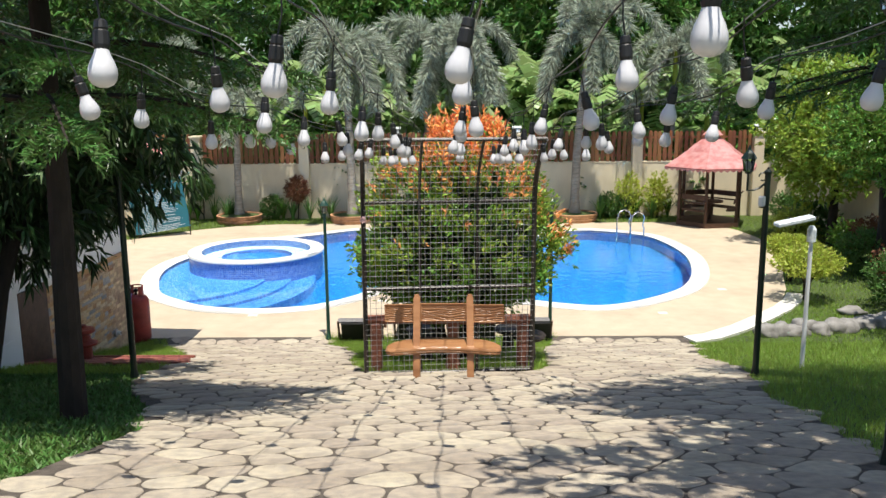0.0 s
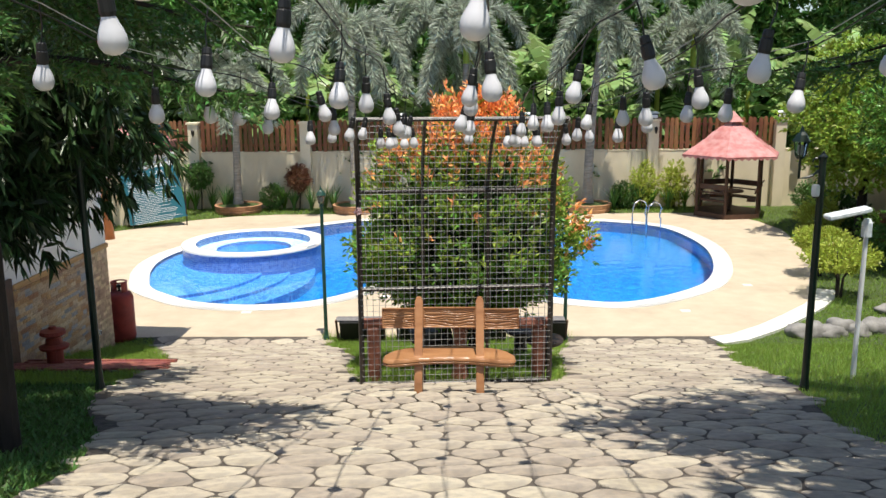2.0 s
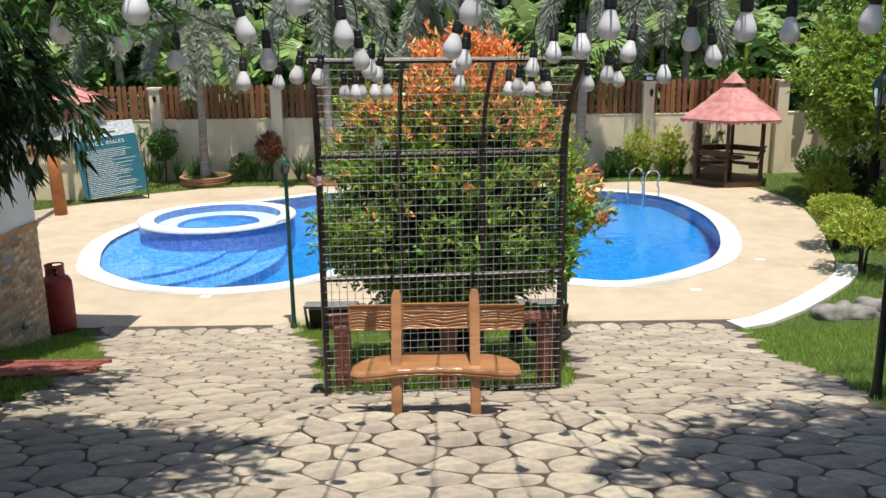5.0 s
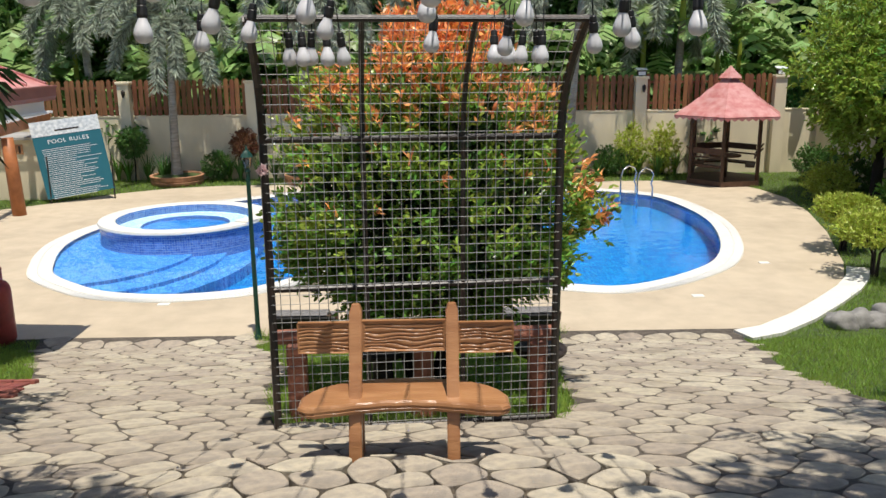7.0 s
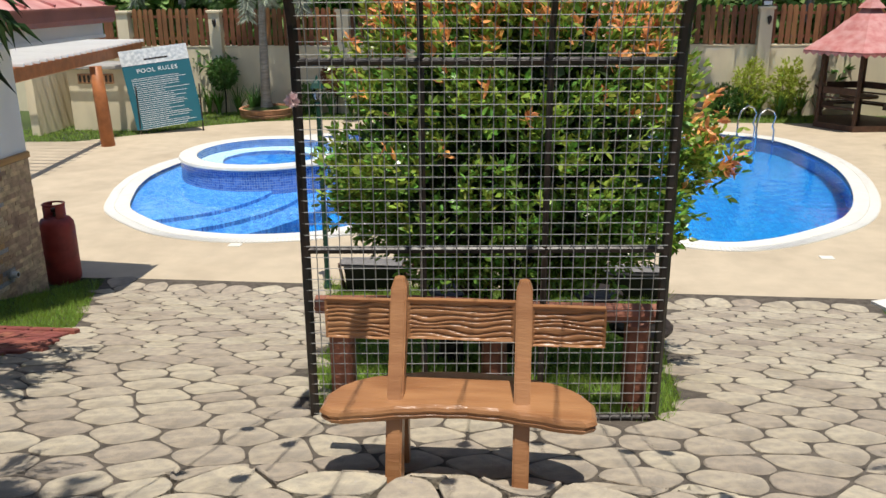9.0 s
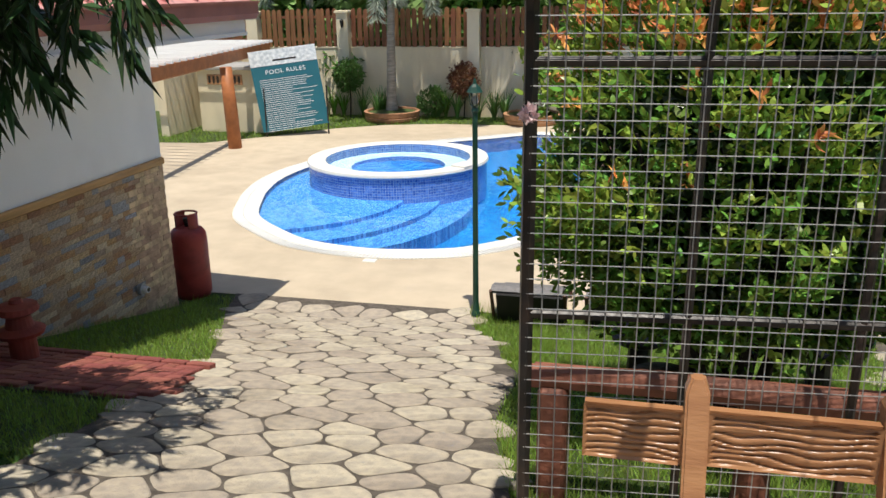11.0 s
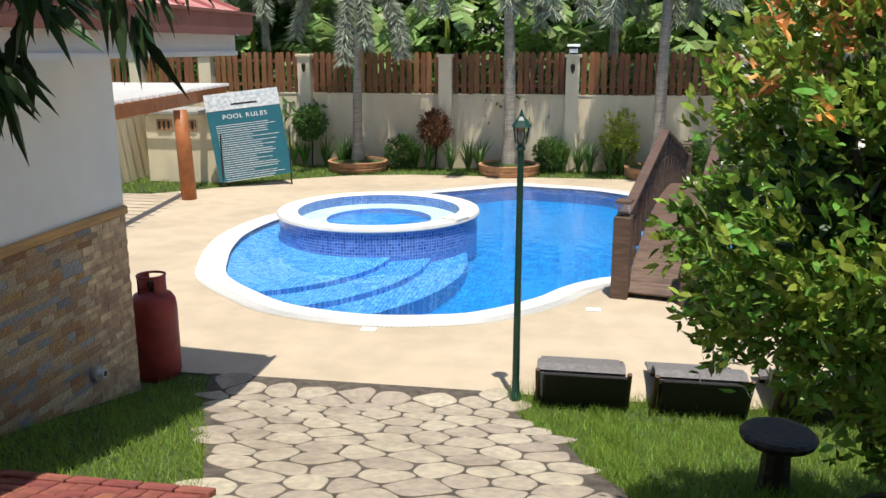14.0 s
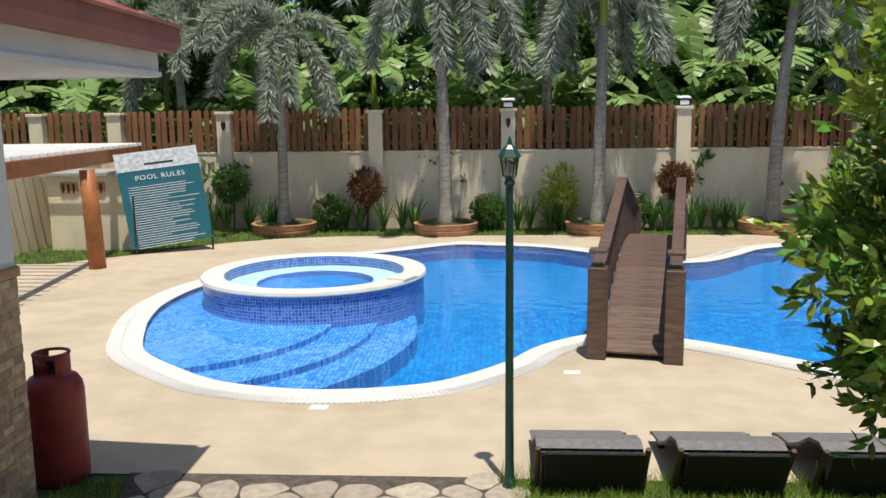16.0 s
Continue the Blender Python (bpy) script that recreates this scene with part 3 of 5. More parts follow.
for k in range(24):
    y = 0.20 - k * 0.48
    box(g, (0, y, 0), (3.44, 0.035, 0.03), pose(-0.575, 0, 3.84, 0, 21.2, 0))
part("roof_rib", g, "roof", house, "raised metal seams")
pipe = thing("pipe_outlet", (HX + 0.02, 13.45, 0.43), "round grey pipe flange on the stone-clad wall", "pipe")
part("flange", tube([(0, 0, 0), (0.035, 0, 0)], 0.062, 16), "concrete", pipe)
part("spout", tube([(0.03, 0, 0), (0.09, 0, 0)], [0.034, 0.034], 12), "greyprint", pipe)
# Solid black disc that paints the dark inside of the spout.
part("bore", tube([(0.088, 0, 0), (0.092, 0, 0)], 0.024, 12), "black", pipe)

# ---- pergola ----
perg = thing("pergola", (-9.35, 23.05, 0), "orange-brown pergola with pale slats beside the house", "pergola", fixed=True)
bm = tube([(0, 0, 0), (-0.03, 0, 1.0), (-0.06, 0, 1.75)], [0.15, 0.145, 0.13], 14)
part("post", bm, "orange", perg, "round post", True)
part("beam", boxed((0, 0, 0), (0.16, 7.4, 0.27), 0.02, pose(-0.22, -0.1, 1.92, 0, 0, 8)), "orange", perg)
for k in range(22):
    y = 3.3 - k * 0.32
    part("slat", boxed((-1.75 - 0.14 * y, y, 2.09), (3.5, 0.05, 0.06), 0.005), "whitepost", perg)

# ---- bridge ----
br = thing("footbridge", (-0.81, 17.56, 0), "dark brown arched wooden footbridge over the pool", "bridge", rz=-13, fixed=True)
BL = 6.4
def arch(y):
    return 0.06 + 0.78 * math.sin(math.pi * min(1, max(0, y / BL))) ** 0.9
planks = int(BL / 0.2)
for k in range(planks):
    y = (k + 0.5) * BL / planks
    sl = math.degrees(math.atan2(arch(y + 0.05) - arch(y - 0.05), 0.1))
    ob = part("plank", boxed((0, 0, 0), (0.66, 0.215, 0.03), 0.004), "bridgewood", br)
    ob.matrix_basis = pose(0, y, arch(y), sl)
for sx in (-1, 1):
    bm = bmesh.new()
    ys = [BL * k / 20 for k in range(21)]
    for a, b in zip(ys, ys[1:]):
        za, zb = arch(a) - 0.03, arch(b) - 0.03
        v = [bm.verts.new(p_) for p_ in ((sx * 0.30, a, za), (sx * 0.36, a, za), (sx * 0.36, a, za - 0.16), (sx * 0.30, a, za - 0.16), (sx * 0.30, b, zb), (sx * 0.36, b, zb), (sx * 0.36, b, zb - 0.16), (sx * 0.30, b, zb - 0.16))]
        for f in ((0, 1, 5, 4), (1, 2, 6, 5), (2, 3, 7, 6), (3, 0, 4, 7)):
            bm.faces.new([v[i_] for i_ in f])
    part("stringer", bm, "bridgewood", br)
    for y, h, w_ in ((0.0, 1.0, 0.20), (BL, 1.0, 0.20)):
        post = part("newel_post", boxed((sx * 0.40, y, h / 2), (w_, w_, h), 0.008), "bridgewood", br)
        lan = part("post_lamp", boxed((sx * 0.40, y, h + 0.08), (0.13, 0.13, 0.15), 0.01), "glass", br, "square lamp with a dark cap")
        part("lamp_cap", boxed((sx * 0.40, y, h + 0.175), (0.19, 0.19, 0.04), 0.008), "bridgewood", lan)
    for y in (0.4, 0.8, 1.2, 1.6, 2.0, 2.4, 2.8, 3.2, 3.6, 4.0, 4.4, 4.8, 5.2, 5.6, 6.0):
        rail_z = 0.98 + 0.72 * (1 - abs(y - BL / 2) / (BL / 2))
        part("post", boxed((sx * 0.40, y, (arch(y) - 0.15 + rail_z) / 2), (0.06, 0.07, rail_z - arch(y) + 0.13), 0.006), "bridgewood", br)
    bm = bmesh.new()
    for ya, za, yb, zb in ((0.0, 0.98, BL / 2, 1.70), (BL / 2, 1.70, BL, 0.98)):
        box(bm, (0, 0, 0), (0.13, math.hypot(yb - ya, zb - za) + 0.02, 0.045), pose(sx * 0.40, (ya + yb) / 2, (za + zb) / 2, math.degrees(math.atan2(zb - za, yb - ya))), 0.006)
        box(bm, (0, 0, 0), (0.04, math.hypot(yb - ya, zb - za), 0.09), pose(sx * 0.40, (ya + yb) / 2, (za + zb) / 2 - 0.07, math.degrees(math.atan2(zb - za, yb - ya))))
    part("handrail", bm, "bridgewood", br)
    bm = tube([(sx * 0.40, BL * k / 20, arch(BL * k / 20) + 0.45) for k in range(21)], 0.03, 4)
    part("rail", bm, "bridgewood", br)


# ---- foliage makers ----
def sprigs(name, centres, dirs, per, length, width, material, parent, spread=0.8, twig=0.12, droop=0.0, label="", fold=0.25, simple=False, oval=False):
    """Clusters of leaves set round short twigs."""
    c = np.repeat(np.asarray(centres, float), per, 0)
    d = np.repeat(np.asarray(dirs, float), per, 0)
    t = rng.uniform(0, 1, len(c))[:, None]
    ax = d + rng.normal(size=c.shape) * spread
    return leaf_mesh(name, c + d * t * twig, ax, length, width, material, parent, fold, label, droop=droop, simple=simple, oval=oval)


def leafy(name, at, r, count, per, length, width, material, label, category, seed=0, trunk=None, squash=1.0, up=0.3, ragged=0.2, group="", power=0.4, droop=0.0):
    """A shrub: stems and a crown of small leaves round the middle at."""
    e = thing(name, (at[0], at[1], trunk if trunk is not None else at[2] - r * squash), label, category, group)
    base = e.matrix_world.translation
    rel = (0, 0, at[2] - base.z)
    p_, d = blob_points(count, rel, (r, r, r * squash), power, ragged, seed)
    d = d + np.array([0, 0, up])
    sprigs("leaves", p_, d, per, length, width, material, e, droop=droop)
    g = bmesh.new()
    rr = random.Random(seed)
    for k in range(5):
        a = rr.uniform(0, 6.28)
        tube([(0.04 * math.cos(a), 0.04 * math.sin(a), -0.03), (0.1 * r * math.cos(a), 0.1 * r * math.sin(a), rel[2] * 0.5), (0.6 * r * math.cos(a), 0.6 * r * math.sin(a), rel[2] + 0.3 * r)], [0.03 * r + 0.01, 0.02 * r + 0.006, 0.004], 5, g)
    part("stem", g, "bark", e)
    return e


def strap_leaves(name, at, count, length, width, material, label, category, seed=0, group="", lean=0.6):
    """A tuft of long arched blades."""
    e = thing(name, at, label, category, group)
    rr = random.Random(seed)
    v, f = [], []
    for k in range(count):
        a, ln, L = rr.uniform(0, 6.28), rr.uniform(0.15, lean), length * rr.uniform(0.6, 1.15)
        ca, sa = math.cos(a), math.sin(a)
        prev = None
        for j in range(5):
            t = j / 4
            rad = ln * L * t * t + 0.03
            z = L * t * (1 - 0.35 * ln * t)
            w_ = width * (1 - t) ** 0.6 * 0.5 + 0.001
            o = len(v)
            v += [(ca * rad - sa * w_, sa * rad + ca * w_, z - 0.02), (ca * rad + sa * w_, sa * rad - ca * w_, z - 0.02)]
            if prev is not None:
                f.append((prev, prev + 1, o + 1, o))
            prev = o
    raw("leaves", v, f, material, e, kind="stuff")
    return e


# ---- trellis with wire mesh ----
GY = 9.45
tr = thing("trellis", (-0.095, GY + 0.09, 1.11), "tall black steel trellis frame with galvanised wire mesh", "trellis", rz=6)
tr.matrix_world = pose(-0.095, GY + 0.09, 1.11, 0, 0.3, 6)
def bend(z):
    """How far the frame leans forward at height z above its foot."""
    if z < 1.95:
        return 0.0
    t = (z - 1.95) / 0.70
    return -0.58 * t * t
HGT = 2.61
for x in (-0.92, -0.32, 0.30, 0.92):
    th = 0.027 if abs(x) > 0.5 else 0.017
    zs = [0, 0.5, 1.0, 1.5, 1.95, 2.1, 2.25, 2.4, 2.55, HGT]
    part("upright", tube([(x, bend(z), z) for z in zs], th, 6), "black", tr)
for z in (0.02, 0.98, 1.92, HGT):
    part("crossbar", tube([(-0.93, bend(z), z), (0.93, bend(z), z)], 0.02, 6), "black", tr)
v, f = [], []
def wire(a, b, r=0.0026):
    a, b = np.array(a, float), np.array(b, float)
    d = b - a
    d /= np.linalg.norm(d)
    s1 = np.cross(d, (0.3, 0.9, 0.2))
    s1 /= np.linalg.norm(s1)
    s2 = np.cross(d, s1)
    o = len(v)
    for q in (a, b):
        for k in range(3):
            v.append(tuple(q + r * (s1 * math.cos(k * 2.094) + s2 * math.sin(k * 2.094))))
    for k in range(3):
        f.append((o + k, o + (k + 1) % 3, o + 3 + (k + 1) % 3, o + 3 + k))
cells = 31
zz = [HGT * k / 44 for k in range(45)]
for k in range(cells + 1):
    x = -0.92 + 1.84 * k / cells
    pts = [0, 1.95, 2.1, 2.25, 2.4, 2.53, HGT]
    for a, b in zip(pts, pts[1:]):
        wire((x, bend(a) - 0.02, a), (x, bend(b) - 0.02, b), 0.0031)
for z in zz:
    wire((-0.92, bend(z) - 0.024, z), (0.92, bend(z) - 0.024, z), 0.0021)
raw("wire_mesh", v, f, "wire", tr, kind="stuff")

fl = thing("artificial_flower", (-0.99, GY - 0.12, 2.87), "pale pink cloth flower tied to the trellis upright", "flower")
fp, fa = blob_points(60, (0, 0, 0), (0.018, 0.018, 0.018), 0.4, 0.1, 3)
M["petal"] = leaf_mat("pink white petals", (0.8, 0.6, 0.6), 0.2)
leaf_mesh("petals", fp, fa, 0.024, 0.024, "petal", fl)

# ---- curved bench ----
bench = thing("bench", (-0.148, 8.61, 1.325), "carved wood-look orange-brown concrete bench with curved seat", "bench")
bench.scale = (0.945, 0.95, 0.97)
def seat_y(x):
    return 0.075 - 0.42 * x * x
bm = bmesh.new()
outl = []
N = 26
for k in range(N + 1):
    x = -0.60 + 1.20 * k / N
    e_ = max(0.0, 1 - abs(x / 0.61) ** 7) ** 0.5
    outl.append((x, seat_y(x) + 0.19 * e_ + 0.02))
for k in range(N, -1, -1):
    x = -0.60 + 1.20 * k / N
    e_ = max(0.0, 1 - abs(x / 0.61) ** 7) ** 0.5
    outl.append((x, seat_y(x) - 0.15 * e_ + 0.004 * math.sin(x * 40)))
levels = [(0.355, 0.955), (0.36, 0.975), (0.375, 0.99), (0.38, 0.975), (0.395, 0.998), (0.41, 0.985), (0.42, 0.96)]
rings = []
for z, sc in levels:
    rings.append([bm.verts.new((x * sc, seat_y(x) + (y - seat_y(x)) * (1 - (1 - sc) * 2.5), z)) for x, y in outl])
cnt = len(outl)
for a, b in zip(rings, rings[1:]):
    for k in range(cnt):
        bm.faces.new((a[k], a[(k + 1) % cnt], b[(k + 1) % cnt], b[k]))
bm.faces.new(rings[0][::-1])
bm.faces.new(rings[-1])
part("seat", bm, "benchwood", bench, "smooth seat with a grooved edge")
for sx in (-1, 1):
    x = sx * 0.28
    bm = bmesh.new()
    prof = [(-0.10, -0.02, 0.055), (-0.06, 0.2, 0.05), (0.0, 0.40, 0.045), (0.10, 0.60, 0.045), (0.175, 0.80, 0.045), (0.195, 0.86, 0.04), (0.195, 0.90, 0.022)]
    prev = None
    for y, z, h in prof:
        w_ = 0.036 if z < 0.89 else 0.022
        cur = [bm.verts.new((x + a * w_, y + b * h, z)) for a, b in ((-1, -1), (1, -1), (1, 1), (-1, 1))]
        if prev:
            for k in range(4):
                bm.faces.new((prev[k], prev[(k + 1) % 4], cur[(k + 1) % 4], cur[k]))
        else:
            bm.faces.new(cur[::-1])
        prev = cur
    bm.faces.new(prev)
    bmesh.ops.bevel(bm, geom=[e_ for e_ in bm.edges if abs(e_.verts[0].co.z - e_.verts[1].co.z) > 0.02], offset=0.008, segments=2, affect="EDGES")
    part("post", bm, "benchwood", bench)
    part("leg", boxed((x, 0.17, 0.17), (0.06, 0.07, 0.38), 0.01), "benchwood", bench)
def plank_mesh(x0, x1, z0, z1, y):
    """A board with grain grooves that wander along it."""
    bm_ = bmesh.new()
    nx, nz = 44, 34
    g_ = {}
    for i_ in range(nx + 1):
        for j in range(nz + 1):
            x = x0 + (x1 - x0) * i_ / nx
            z = z0 + (z1 - z0) * j / nz
            edge = min(j, nz - j, i_, nx - i_)
            wav = noise.noise(Vector((x * 7, z * 16, 3))) * 1.2
            gr = abs(math.sin((z * 135 + wav * 2.6)))
            d = -0.011 * (1 - gr) ** 2 if edge > 1 else (0.010 if edge == 0 else 0.003)
            g_[i_, j] = bm_.verts.new((x, y - d + 0.0 - (0.0 if edge == 0 else 0.004), z + 0.004 * noise.noise(Vector((x * 9, j // nz, 1)))))
    for i_ in range(nx):
        for j in range(nz):
            bm_.faces.new((g_[i_, j], g_[i_ + 1, j], g_[i_ + 1, j + 1], g_[i_, j + 1]))
    box(bm_, ((x0 + x1) / 2, y + 0.022, (z0 + z1) / 2), (x1 - x0 - 0.004, 0.03, z1 - z0 - 0.004))
    return bm_
for x0, x1, dz in ((-0.62, -0.315, 0.0), (-0.245, 0.245, 0.008), (0.315, 0.64, -0.008)):
    part("back_plank", plank_mesh(x0, x1, 0.625 + dz, 0.805 + dz, 0.15), "benchwood", bench, "carved grain board")

# ---- log bench behind the trellis ----
lb = thing("log_bench", (-0.09, 9.82, 1.03), "red-brown log-look bench behind the wire trellis", "bench")
part("seat", tube([(-0.98, 0, 0.62), (-0.4, 0.01, 0.63), (0.3, -0.01, 0.62), (0.95, 0, 0.63)], [0.055, 0.06, 0.06, 0.055], 8), "logred", lb)
for x in (-0.84, 0.82):
    part("leg", boxed((x, 0, 0.28), (0.13, 0.13, 0.62), 0.02), "logred", lb)
part("backrest", boxed((0, 0.06, 0.60), (1.9, 0.16, 0.06), 0.015), "logred", lb)
part("leg", lathe([(0.11, -0.05), (0.08, 0.1), (0.07, 0.45), (0.09, 0.60)], 10, (0.03, 0.1, 0)), "logred", lb)
for k, (x, y) in enumerate(((-0.55, 12.5), (0.75, 12.6), (-0.42, 11.0), (0.9, 10.9))):
    st = thing("stool", (x, y, ground_z(x, y)), "dark brown log-look stool under the flowering bush", "stool", "stools round the bush")
    part("leg", lathe([(0.12, -0.05), (0.09, 0.08), (0.08, 0.3)], 10), "dark", st)
    part("seat", lathe([(0.18, 0.30), (0.21, 0.32), (0.22, 0.35), (0.20, 0.37), (0.16, 0.375)], 18), "dark", st)

# ---- flowering bush ----
BX, BY = -0.06, 11.25
bz = ground_z(BX, BY)
bush = thing("flowering_bush", (BX, BY, bz), "big rounded glossy green bush with orange young leaves on top", "bush")
g = bmesh.new()
rr = random.Random(5)
for k in range(9):
    a = k * 0.7 + rr.uniform(-0.2, 0.2)
    b0 = 0.12
    tube([(b0 * math.cos(a), b0 * math.sin(a), -0.05), (0.25 * math.cos(a), 0.25 * math.sin(a), 0.5), (0.6 * math.cos(a), 0.6 * math.sin(a), 1.1), (0.9 * math.cos(a), 0.9 * math.sin(a), 1.9)], [0.045, 0.035, 0.025, 0.008], 6, g)
part("stem", g, "bark", bush)
gB = np.random.default_rng(11)


def bush_point(d_, r_):
    """A place in the crown: broad shoulders, rounded top, drawn in towards the foot."""
    h_ = d_[:, 2] * r_
    pr = np.where(h_ > 0, 1.36 * (1 - 0.52 * np.clip(h_, 0, 1) ** 1.5), 1.36 * (1 - 0.42 * np.abs(h_)))
    lm = 1 + 0.07 * np.sin(d_[:, 0] * 6 + 1) * np.cos(d_[:, 1] * 5) + 0.06 * np.sin(d_[:, 2] * 11 + d_[:, 0] * 7)
    k_ = r_ * pr * lm / np.sqrt(np.clip(1 - 0.40 * h_ ** 2, 0.3, 1))
    return np.stack([d_[:, 0] * k_ * 0.95 + 0.03 + 0.14 * np.clip(h_, 0, 1), d_[:, 1] * k_ * 0.80, np.where(h_ > 0, 1.42 + h_ * 1.64 * lm, 1.42 + h_ * 0.78)], 1)


def unit(n_):
    d_ = gB.normal(size=(n_, 3))
    return d_ / np.linalg.norm(d_, axis=1, keepdims=True)


dc = unit(360)
cc = bush_point(dc, gB.uniform(0.84, 1.04, 360))
pick = gB.integers(0, 360, 4600)
d1 = dc[pick] + gB.normal(size=(4600, 3)) * 0.35
cen1 = cc[pick] + gB.normal(size=(4600, 3)) * 0.06
d2 = unit(3200)
r2 = gB.uniform(0.1, 0.82, 3200) ** 0.7
cen = np.concatenate([cen1, bush_point(d2, r2)])
d = np.concatenate([d1, d2])
rad = np.concatenate([np.full(4600, 0.93), r2])
nb = len(cen)
out = d + np.array([0, 0, 0.5])
right = cen[:, 0] / 1.45
score = (cen[:, 2] - 2.52) * 1.1 + np.clip(right - 0.62, 0, 1) * 2.6 * (cen[:, 2] > 0.8) + gB.normal(size=nb) * 0.42 + (rad - 0.85) * 2.0
young = (score > 0.22 + 0.15 * (cen[:, 0] < -0.45)) & (rad > 0.72)
# Outer share in lighter green: fresh growth, and sunlight put into the colour.
mid_ = (score > -1.0) & (rad > 0.85) & ~young & (gB.uniform(size=nb) < 0.6)
sprigs("leaves", cen[~young & ~mid_], out[~young & ~mid_], 8, 0.066, 0.027, "bush", bush, oval=True)
sprigs("leaves", cen[mid_], out[mid_], 8, 0.066, 0.026, "fresh", bush, label="fresh outer leaves, light green partly for the sun on them", oval=True)
# Inner leaves take the dark mango colour to paint the crown's shaded inside.
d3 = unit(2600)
sprigs("inner_leaves", bush_point(d3, gB.uniform(0.2, 0.7, 2600)), d3, 4, 0.12, 0.07, "mango", bush, label="inner leaves coloured dark as if in shade")
sprigs("leaves", cen[young], out[young] * 0.6 + np.array([0, 0, 0.15]), 9, 0.080, 0.025, "young", bush, spread=0.85, label="orange young leaves", oval=True)

# ---- lamp posts ----
def lantern(parent, at, s_=1.0, hang=False, material="green"):
    x, y, z = at
    l_ = part("lantern", lathe([(0.035 * s_, 0), (0.05 * s_, 0.02 * s_), (0.062 * s_, 0.035 * s_)], 6, at), material, parent)
    part("glass", lathe([(0.060 * s_, 0.037 * s_), (0.085 * s_, 0.21 * s_)], 6, at), "glass", l_, "clear lamp glass")
    part("bulb", lathe([(0.012, 0.05 * s_), (0.03 * s_, 0.09 * s_), (0.03 * s_, 0.15 * s_), (0.01, 0.18 * s_)], 10, at), "frost", l_, smooth=True)
    part("cage", lathe([(0.092 * s_, 0.21 * s_), (0.115 * s_, 0.215 * s_), (0.07 * s_, 0.29 * s_), (0.03 * s_, 0.33 * s_), (0.022 * s_, 0.36 * s_), (0.004, 0.41 * s_)], 6, at), material, l_)
    g_ = bmesh.new()
    for k in range(6):
        a = 2 * math.pi * k / 6
        tube([(x + 0.062 * s_ * math.cos(a), y + 0.062 * s_ * math.sin(a), z + 0.035 * s_), (x + 0.088 * s_ * math.cos(a), y + 0.088 * s_ * math.sin(a), z + 0.212 * s_)], 0.005, 4, g_)
    part("bars", g_, material, l_)
    return l_
for x, y in ((-2.21, 14.42), (1.58, 14.45)):
    lp = thing("lamp_post", (x, y, 0), "slim dark green garden lamp post with a six-sided lantern", "lamp post", "green lamp posts")
    part("pole", lathe([(0.055, -0.05), (0.05, 0.04), (0.036, 0.09), (0.031, 0.2), (0.028, 1.2), (0.026, 2.13), (0.038, 2.15), (0.026, 2.18)], 10), "green", lp)
    lantern(lp, (0, 0, 2.175), 0.70)
def arm_post(x, y, h, side, label, tall=False):
    z0 = ground_z(x, y)
    lp = thing("lamp_post", (x, y, z0), label, "lamp post", "dark lamp posts")
    part("pole", lathe([(0.06, -0.05), (0.045, 0.03), (0.034, 0.1), (0.030, h)], 10), "darkgreen", lp)
    curl = [(side * (0.2 - 0.17 * math.cos(t)), 0, h - 0.10 - 0.09 * math.sin(t)) for t in (k * math.pi / 8 for k in range(9))]
    part("arm", tube([(0, 0, h - 0.10), *curl[1:5], (side * 0.2, 0, h - 0.02)], 0.012, 6), "darkgreen", lp)
    part("scroll", tube([(side * (0.05 + 0.04 * math.cos(t)), 0, h - 0.05 + 0.04 * math.sin(t)) for t in (k * math.pi / 6 for k in range(11))], 0.008, 5), "darkgreen", lp, "curled iron scroll")
    part("cap", lathe([(0.036, h - 0.02), (0.04, h), (0.012, h + 0.03), (0.004, h + 0.05)], 10), "darkgreen", lp)
    lantern(lp, (side * 0.2, 0, h - 0.02), 0.72, material="darkgreen")
    return lp
arm_post(3.13, 9.15, 2.15, -1, "dark green lamp post with a side lantern beside the lawn")
arm_post(2.22, 4.80, 2.28, -1, "tall dark lamp post with a side lantern near the path edge")
arm_post(-3.43, 9.08, 2.15, -1, "dark green lamp post under the long-leaved tree")
cam_h = thing("security_camera", (3.13 - 0.06, 9.11, ground_z(3.13, 9.15) + 1.86), "small white and black camera fixed to the lamp post", "security camera")
part("body", lathe([(0.025, -0.055), (0.035, -0.04), (0.035, 0.04), (0.02, 0.05)], 12), "whitepost", cam_h, smooth=False)
part("lens", lathe([(0.02, -0.07), (0.024, -0.05), (0.01, -0.045)], 12), "black", cam_h)
wp = thing("white_post", (3.98, 10.0, ground_z(3.98, 10.0)), "white post with a small solar lamp head on the lawn", "lamp post")
part("pole", lathe([(0.026, -0.05), (0.024, 0.9), (0.022, 1.60)], 10), "whitepost", wp)
part("lamp_head", boxed((0.16, 0, 1.72), (0.42, 0.16, 0.05), 0.012, pose(0, 0, 0, 0, -12, 0)), "greyprint", wp)
part("collar", lathe([(0.05, 1.48), (0.05, 1.62), (0.03, 1.66)], 10), "greyprint", wp)

